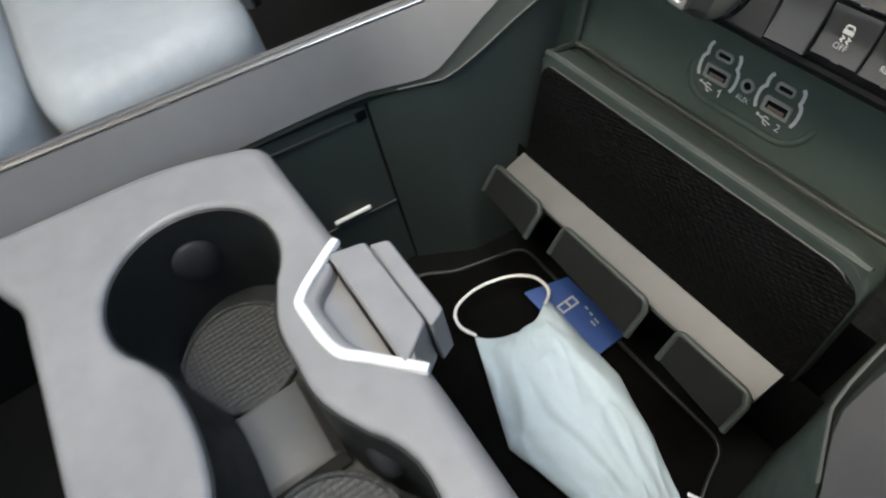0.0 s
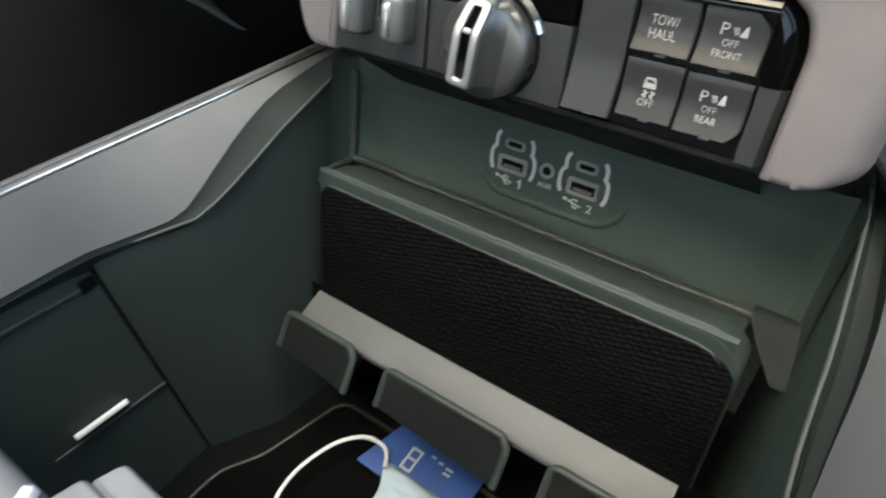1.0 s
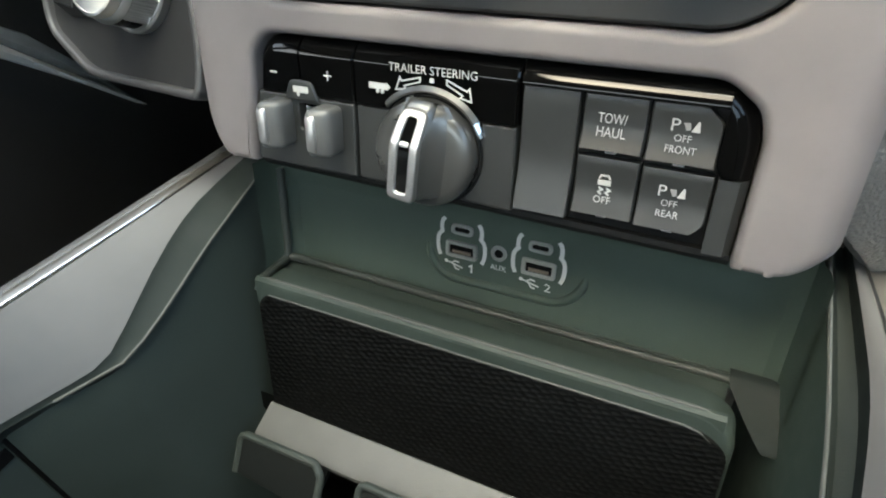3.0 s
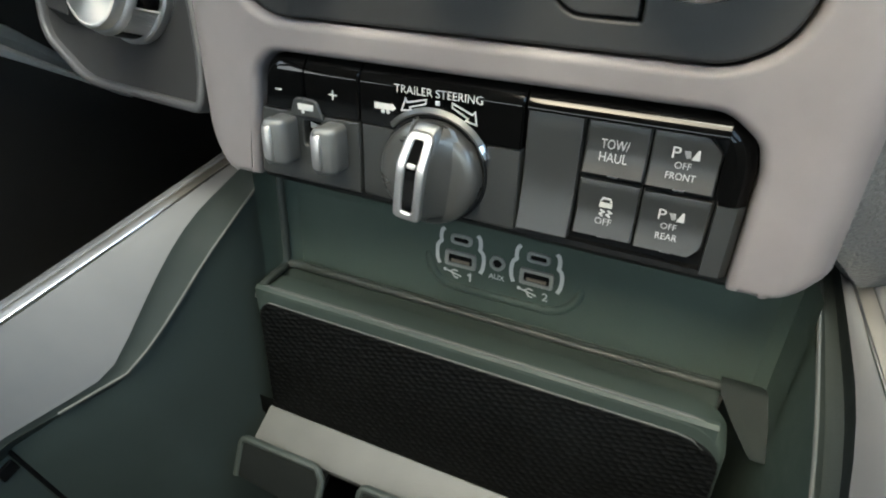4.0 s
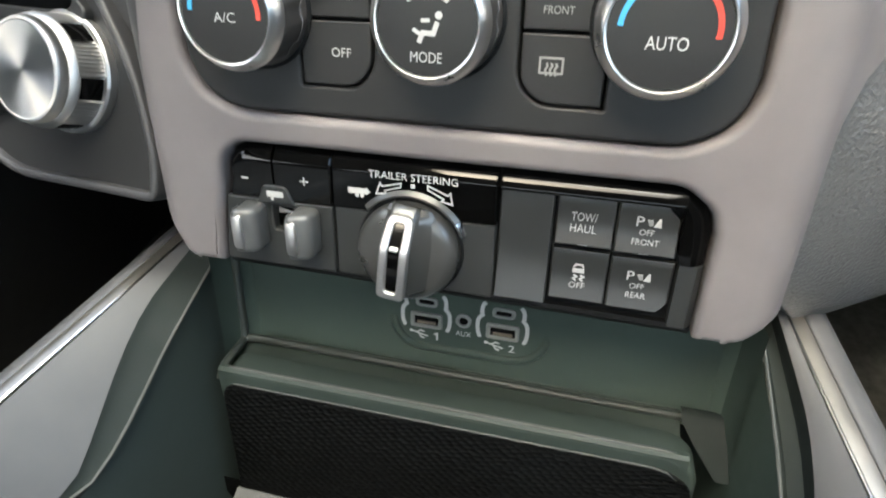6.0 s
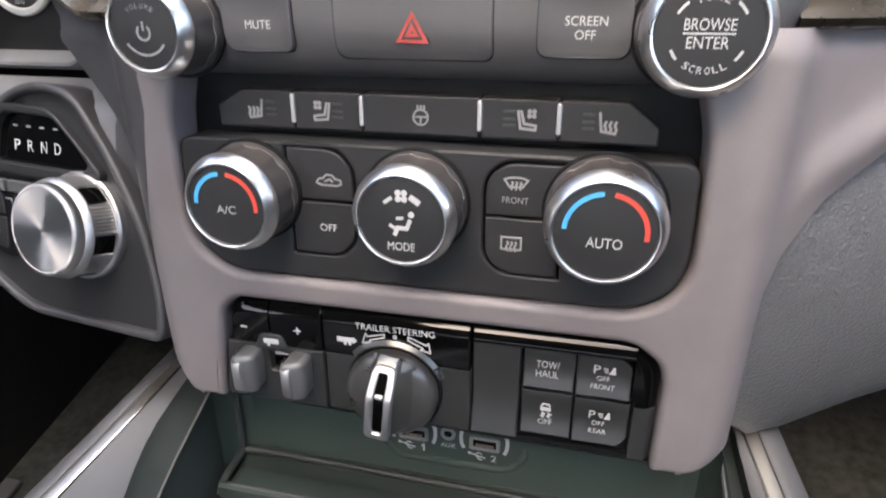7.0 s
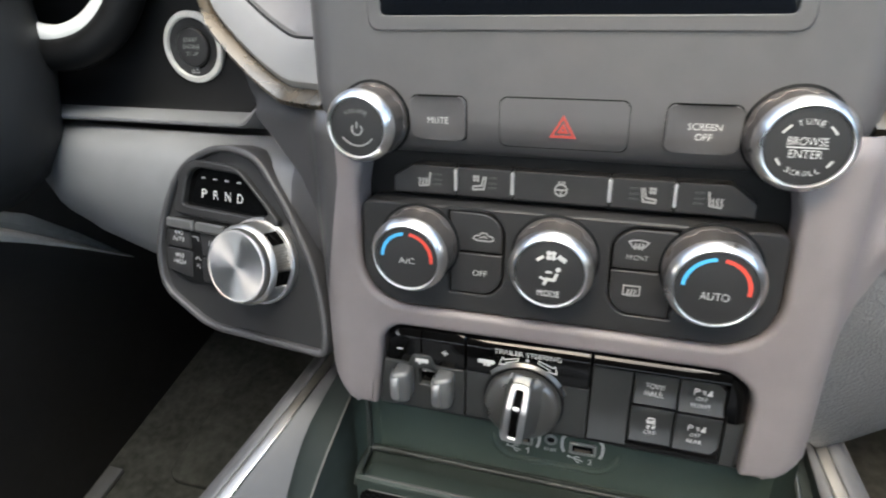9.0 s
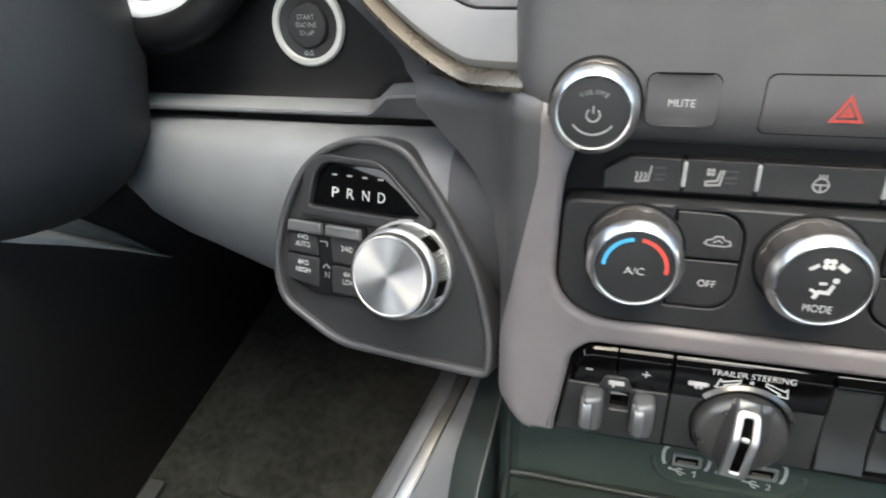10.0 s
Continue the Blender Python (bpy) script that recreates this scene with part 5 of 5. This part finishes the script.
disp_out = rounded(q([(-268, -46, 6), (-259, -12, 10), (-246, -4, 8), (-208, -5, 8), (-192, -22, 6), (-176, -40, 6), (-182, -48, 3)]), 6)
disp_in = rounded(q([(-259, -39, 3), (-252, -17, 8), (-244, -9.5, 6), (-206, -10.5, 6), (-184, -35, 4), (-190, -40, 3)]), 4)
part("display_frame", plate(disp_out, [disp_in], -4.4, 3, 1.4), CONTROL, pod)
part("display", plate(inset(ccw(disp_in), -0.6), (), 0.1, 3, 0.1), GLOSS, pod, "gloss black display")
ink = bmesh.new()
for i, ch in enumerate("PRND"):
    letters(ch, *q([(-241.5 + 10.4 * i, -28.6)])[0], 4.9, 6.2, 0.1, bm=ink)
part("lettering", ink, WHITE, pod)
ink = bmesh.new()
for i in range(4):
    cx, cz = q([(-241 + 10.4 * i, -17.2)])[0]
    blob(rect(cx - 1.9, cx + 1.9, cz - 0.55, cz + 0.55, 0.6, 2), 0.1, bm=ink)
part("lamp_marks", ink, GREYINK, pod)
block = part("button_block", plate(rounded(q([(-281, -92, 3), (-277, -50, 3), (-222, -49, 3), (-222, -96, 3), (-262, -99, 4)]), 3), (), -3.0, 4, 0.8), BLACK, pod)
for nm, pts, words in (
    ("drive_button", [(-276, -59), (-256, -59), (-256, -72), (-278, -72)], ("4WD", "AUTO")),
    ("drive_button", [(-279, -74), (-256, -74), (-258, -94), (-280, -91)], ("4WD", "HIGH")),
    ("drive_button", [(-246, -58), (-224, -58), (-224, -75), (-246, -75)], ("2WD",)),
    ("drive_button", [(-247, -77), (-224, -77), (-224, -96), (-248, -95)], ("4WD", "LOW")),
):
    qq = q(pts)
    b = part(nm, plate(rounded(qq, 1.5), (), -4.0, 1, 0.7), CONTROL, block)
    cx, cz = sum(p[0] for p in qq) / 4, sum(p[1] for p in qq) / 4
    ink = bmesh.new()
    for k, w_ in enumerate(words):
        letters(w_, cx, cz + (4.6 - 4.8 * k if len(words) > 1 else 2.0), 2.75 * len(w_), 3.4, -4.0, bm=ink)
    part("lettering", ink, WHITE, b)
for a, b2 in ((-276, -251), (-249, -224)):
    part("key_cap", plate(rounded(q([(a, -57.6), (b2, -57.6), (b2, -50), (a + 1.5, -50)]), 1), (), -6.4, 1, 1.4), LEVER, block)
ink = letters("N", *q([(-251, -84)])[0], 3.2, 4.0, -3.4)
strokes([q([(-253.5, -79.5), (-251, -77), (-248.5, -79.5)]), q([(-254, -62), (-249, -62), (-249, -65)])], 0.8, -3.4, bm=ink)
part("lettering", ink, GREYINK, block)
# dial: knurled skirt with windows, brushed cap
DX, DZ = 1.5, -4.5
dial = part("dial", lathe([(29.6, 1), (29.8, -3.5), (29, -4.6), (28, -4.6)], DX, DZ, 64), SATIN, pod, "bright metal dial rim")
knurl = lambda a, r_, y: 1 + (0.008 * math.copysign(1, math.sin(90 * a)) if (a * 180 / math.pi) % 60 < 34 else -0.03) * (1 if -16.5 < y < -5 else 0)
part("skirt", lathe([(27.8, -3), (27.6, -5.2), (27.4, -6), (26.6, -15.8), (26.6, -17)], DX, DZ, 360, knurl), SATIN, dial, "knurled satin skirt")
for w in range(6):
    part("window", lathe([(27.6, -5.4), (27.3, -6.6), (26.7, -15.4), (26.2, -16.2)], DX, DZ, 8, start=36 + 60 * w, end=58 + 60 * w), GLOSS, dial, "dark window")
part("collar", lathe([(26.6, -16.5), (27.0, -17.4), (26.4, -19.4), (25, -20.6)], DX, DZ, 64), SATIN, dial)
part("cap", lathe([(24.6, -19.8), (24.4, -24.6), (23.6, -25.8), (22.4, -26.2), (22.0, -25.9), (0.4, -25.6)], DX, DZ, 96), DIAL, dial, "brushed aluminium cap")

shelf_l = thing("dash_panel", "black dash panel with a shelf lip round the start button", "dashboard", PANEL, kind="structure")
rows = []
for x in (-440, -405, -380, -320, -270, -245, -240, -230, -216, -200, -186):
    lift = 0 if x < -242 else min(12, (x + 242) * 0.9)
    rows.append([(x, 96, 0.5), (x, 86, 2.5 + lift), (x, 82.5, 4.5 + lift), (x, 82.5, 6.5 + lift), (x, 86, 9.0 + lift), (x, 98, 12 + lift), (x, 104, 18 + lift), (x, 108, 40), (x, 109, 100), (x, 112, 150)])
# lip split from the panel so that its top light can be painted paler
part("lip", loft([r[:6] for r in rows]), KNEE, shelf_l, "rolled shelf lip, top light put in a paler colour")
part("panel", loft([r[5:] for r in rows]), BLACK, shelf_l)
start = thing("start_button", "round engine start button in a bright silver ring", "button", PANEL)
part("ring", lathe([(26, 109), (26.3, 105.5), (25.2, 104.2), (22.2, 104), (21.2, 105.2), (21, 110)], -292, 58, 64), RINGWHITE, start, "bright silver ring")
part("well", lathe([(21.2, 105.6), (15, 106.6), (14.6, 107)], -292, 58, 48), CONTROL, start)
part("cap", lathe([(14.4, 107), (14.2, 104.6), (13.2, 103.8), (1, 103.4)], -292, 58, 48), CONTROL, start)
ink = letters("START", -292, 63.5, 12.5, 3.2, 103.7)
letters("ENGINE", -292, 58.6, 15, 3.2, 103.6, bm=ink)
letters("STOP", -292, 53.6, 10.5, 3.2, 103.7, bm=ink)
part("lettering", ink, SOCKET, start)
part("lock_marks", shrink(0.6, -292.3, 40.5, lambda: strokes([arc(-295.5, 41.0, 1.6, 0, 180, 8), [(-297.2, 41), (-297.2, 38.8), (-293.8, 38.8), (-293.8, 41)], arc(-289, 41.6, 1.6, 0, 180, 8), [(-290.8, 41), (-290.8, 38.8), (-287.2, 38.8), (-287.2, 41)]], 1.1, 104.4)), GREYINK, start)

# steering column shroud and cluster hood
rows = []
for z, cx, cy, rx, ry in ((-74, -545, 30, 60, 50), (-62, -535, 24, 96, 80), (-40, -520, 22, 112, 92), (-10, -510, 25, 120, 95), (40, -502, 30, 116, 95), (120, -500, 30, 105, 85), (180, -490, 30, 80, 60)):
    rows.append([(cx + rx * math.cos(2 * math.pi * i / 28), cy + ry * math.sin(2 * math.pi * i / 28), z) for i in range(28)])
solo("steering_column", loft(rows, True, True), COLUMN, "black plastic steering column shroud", "steering column", PANEL)
hood = thing("cluster_hood", "black instrument hood, its inner rim whitened for a reflection", "instrument cluster", PANEL)
part("hood", tube(smooth_path([(-470, 84, 72), (-430, 80, 60), (-395, 80, 54), (-362, 84, 62), (-340, 92, 84), (-326, 100, 120), (-322, 106, 160)], 6), 13, 16), BLACK, hood)
# rim made thick and white to stand for the window mirrored in the lens
part("rim", tube(smooth_path([(-470, 84, 86), (-430, 82, 73), (-395, 82, 67), (-368, 86, 75), (-350, 94, 95), (-338, 102, 124)], 6), 8.5, 12), PAPERGLEAM, hood, "rim, the lens reflection put in as white")

# ---- passenger's side: grained lower dash ----
glove = thing("lower_dash", "dark grained passenger side lower dashboard", "dashboard", PANEL, kind="structure")
grid = []
for zz, push in ((40, 26), (22, 12), (4, 4), (-20, -4), (-45, -7), (-70, -5), (-92, 0), (-110, 5), (-126, 11), (-140, 19), (-149, 29), (-153, 42), (-154, 60), (-153, 90), (-150, 130)):
    row = []
    start = 138
    for x in (139, 143, 150, 165, 186, 221, 260, 320, 420, 560, 740):
        base_y = 4 + (x - 139) * 0.5 if x < 221 else 45 + (x - 221) * 0.3
        low = 177 - min(40, max(0, x - 195) * 0.38) - max(0, 165 - x) * 1.3  # the skirt reaches down to the rail beside the console
        row.append((start + (x - 139) * (740 - start) / 601, base_y + 6 + push * min(1, (x - 129) / 40), zz if zz > -45 else -45 + (zz + 45) * (low - 45) / 109))
    grid.append(row)
part("skin", loft(grid), SOFT, glove)

# ---- driver's seat and footwell ----
seat = thing("leather_seat", "pale grey leather driver's seat cushion", "seat", CAB)


def cushion(x0, x1, y0, y1, top, thick, edge=55.0):
    """A padded block: straight sides that roll over a soft edge into a slightly crowned top."""
    rows, n = [], 48
    cx, cy, ax, ay = (x0 + x1) / 2, (y0 + y1) / 2, (x1 - x0) / 2, (y1 - y0) / 2
    steps = [(0, -thick)] + [(edge * (1 - math.cos(radians(a))), -edge * (1 - math.sin(radians(a)))) for a in range(0, 91, 10)] + [(edge * 1.4, 1.5), (min(ax, ay) * 0.98, 4)]
    for back, z in steps:
        e = 2 / 6
        rows.append([(cx + (ax - min(back, ax * 0.97)) * math.copysign(abs(math.cos(a)) ** e, math.cos(a)), cy + (ay - back) * math.copysign(abs(math.sin(a)) ** e, math.sin(a)), top + z) for a in [2 * math.pi * i / n for i in range(n)]])
    return loft(rows, True, True)


part("front_cushion", cushion(-700, -264, -394, -214, -166, 190, 32), LEATHER, seat, sharp=60)
part("rear_cushion", cushion(-700, -264, -900, -392, -166, 190, 26), LEATHER, seat, sharp=60)
part("base", box(-680, -300, -860, -330, -560, -330, 10), BLACK, seat)
part("rail_bolt", lathe([(9, 0), (9, 34), (11, 40), (16, 46), (18, 54), (14, 60), (2, 62)], 0, 0, 24), CHROME, seat).matrix_basis = pose(-0.424, -0.192, -0.246, 90, 0, 0)
solo("footwell_mat", plate(rounded([(-640, 120, 30), (-300, 120, 30), (-290, 520, 40), (-640, 540, 40)], 20), (), 690, 700, 3, flat=True), CARPET, "dark floor mat in the driver's footwell", "mat", CAB)
solo("sill_plate", box(-750, -722, 30, 118, -700, -690, 2), PALE, "small pale sill plate on the footwell floor", "plate", CAB)
pocket = thing("door_pocket", "driver's door pocket lip with light put in its colour, under a dark armrest pad", "door pocket", CAB)
path = [(110, -178, -198), (150, -212, -234), (195, -254, -272), (232, -294, -306), (285, -350, -356), (335, -404, -407)]
# white colour replaces the daylight that doesn't reach the lip
part("lip", loft([[(-762, y + 2, hi + 4), (-742, y, hi + 1), (-735, y, hi - 2), (-733, y, (lo + hi) / 2), (-736, y, lo), (-762, y, lo)] for y, hi, lo in path]), PAPERGLEAM, pocket, "lip, daylight put in as white")
part("pad", loft([[(-762, y, hi + 3), (-757, y, hi + 4), (-752, y, hi + up * 0.5), (-755, y, hi + up), (-762, y, hi + up + 4)] for (y, hi, lo), up in zip(path, (20, 22, 30, 40, 26, 4))]), LEATHER, pocket, "grey armrest pad")
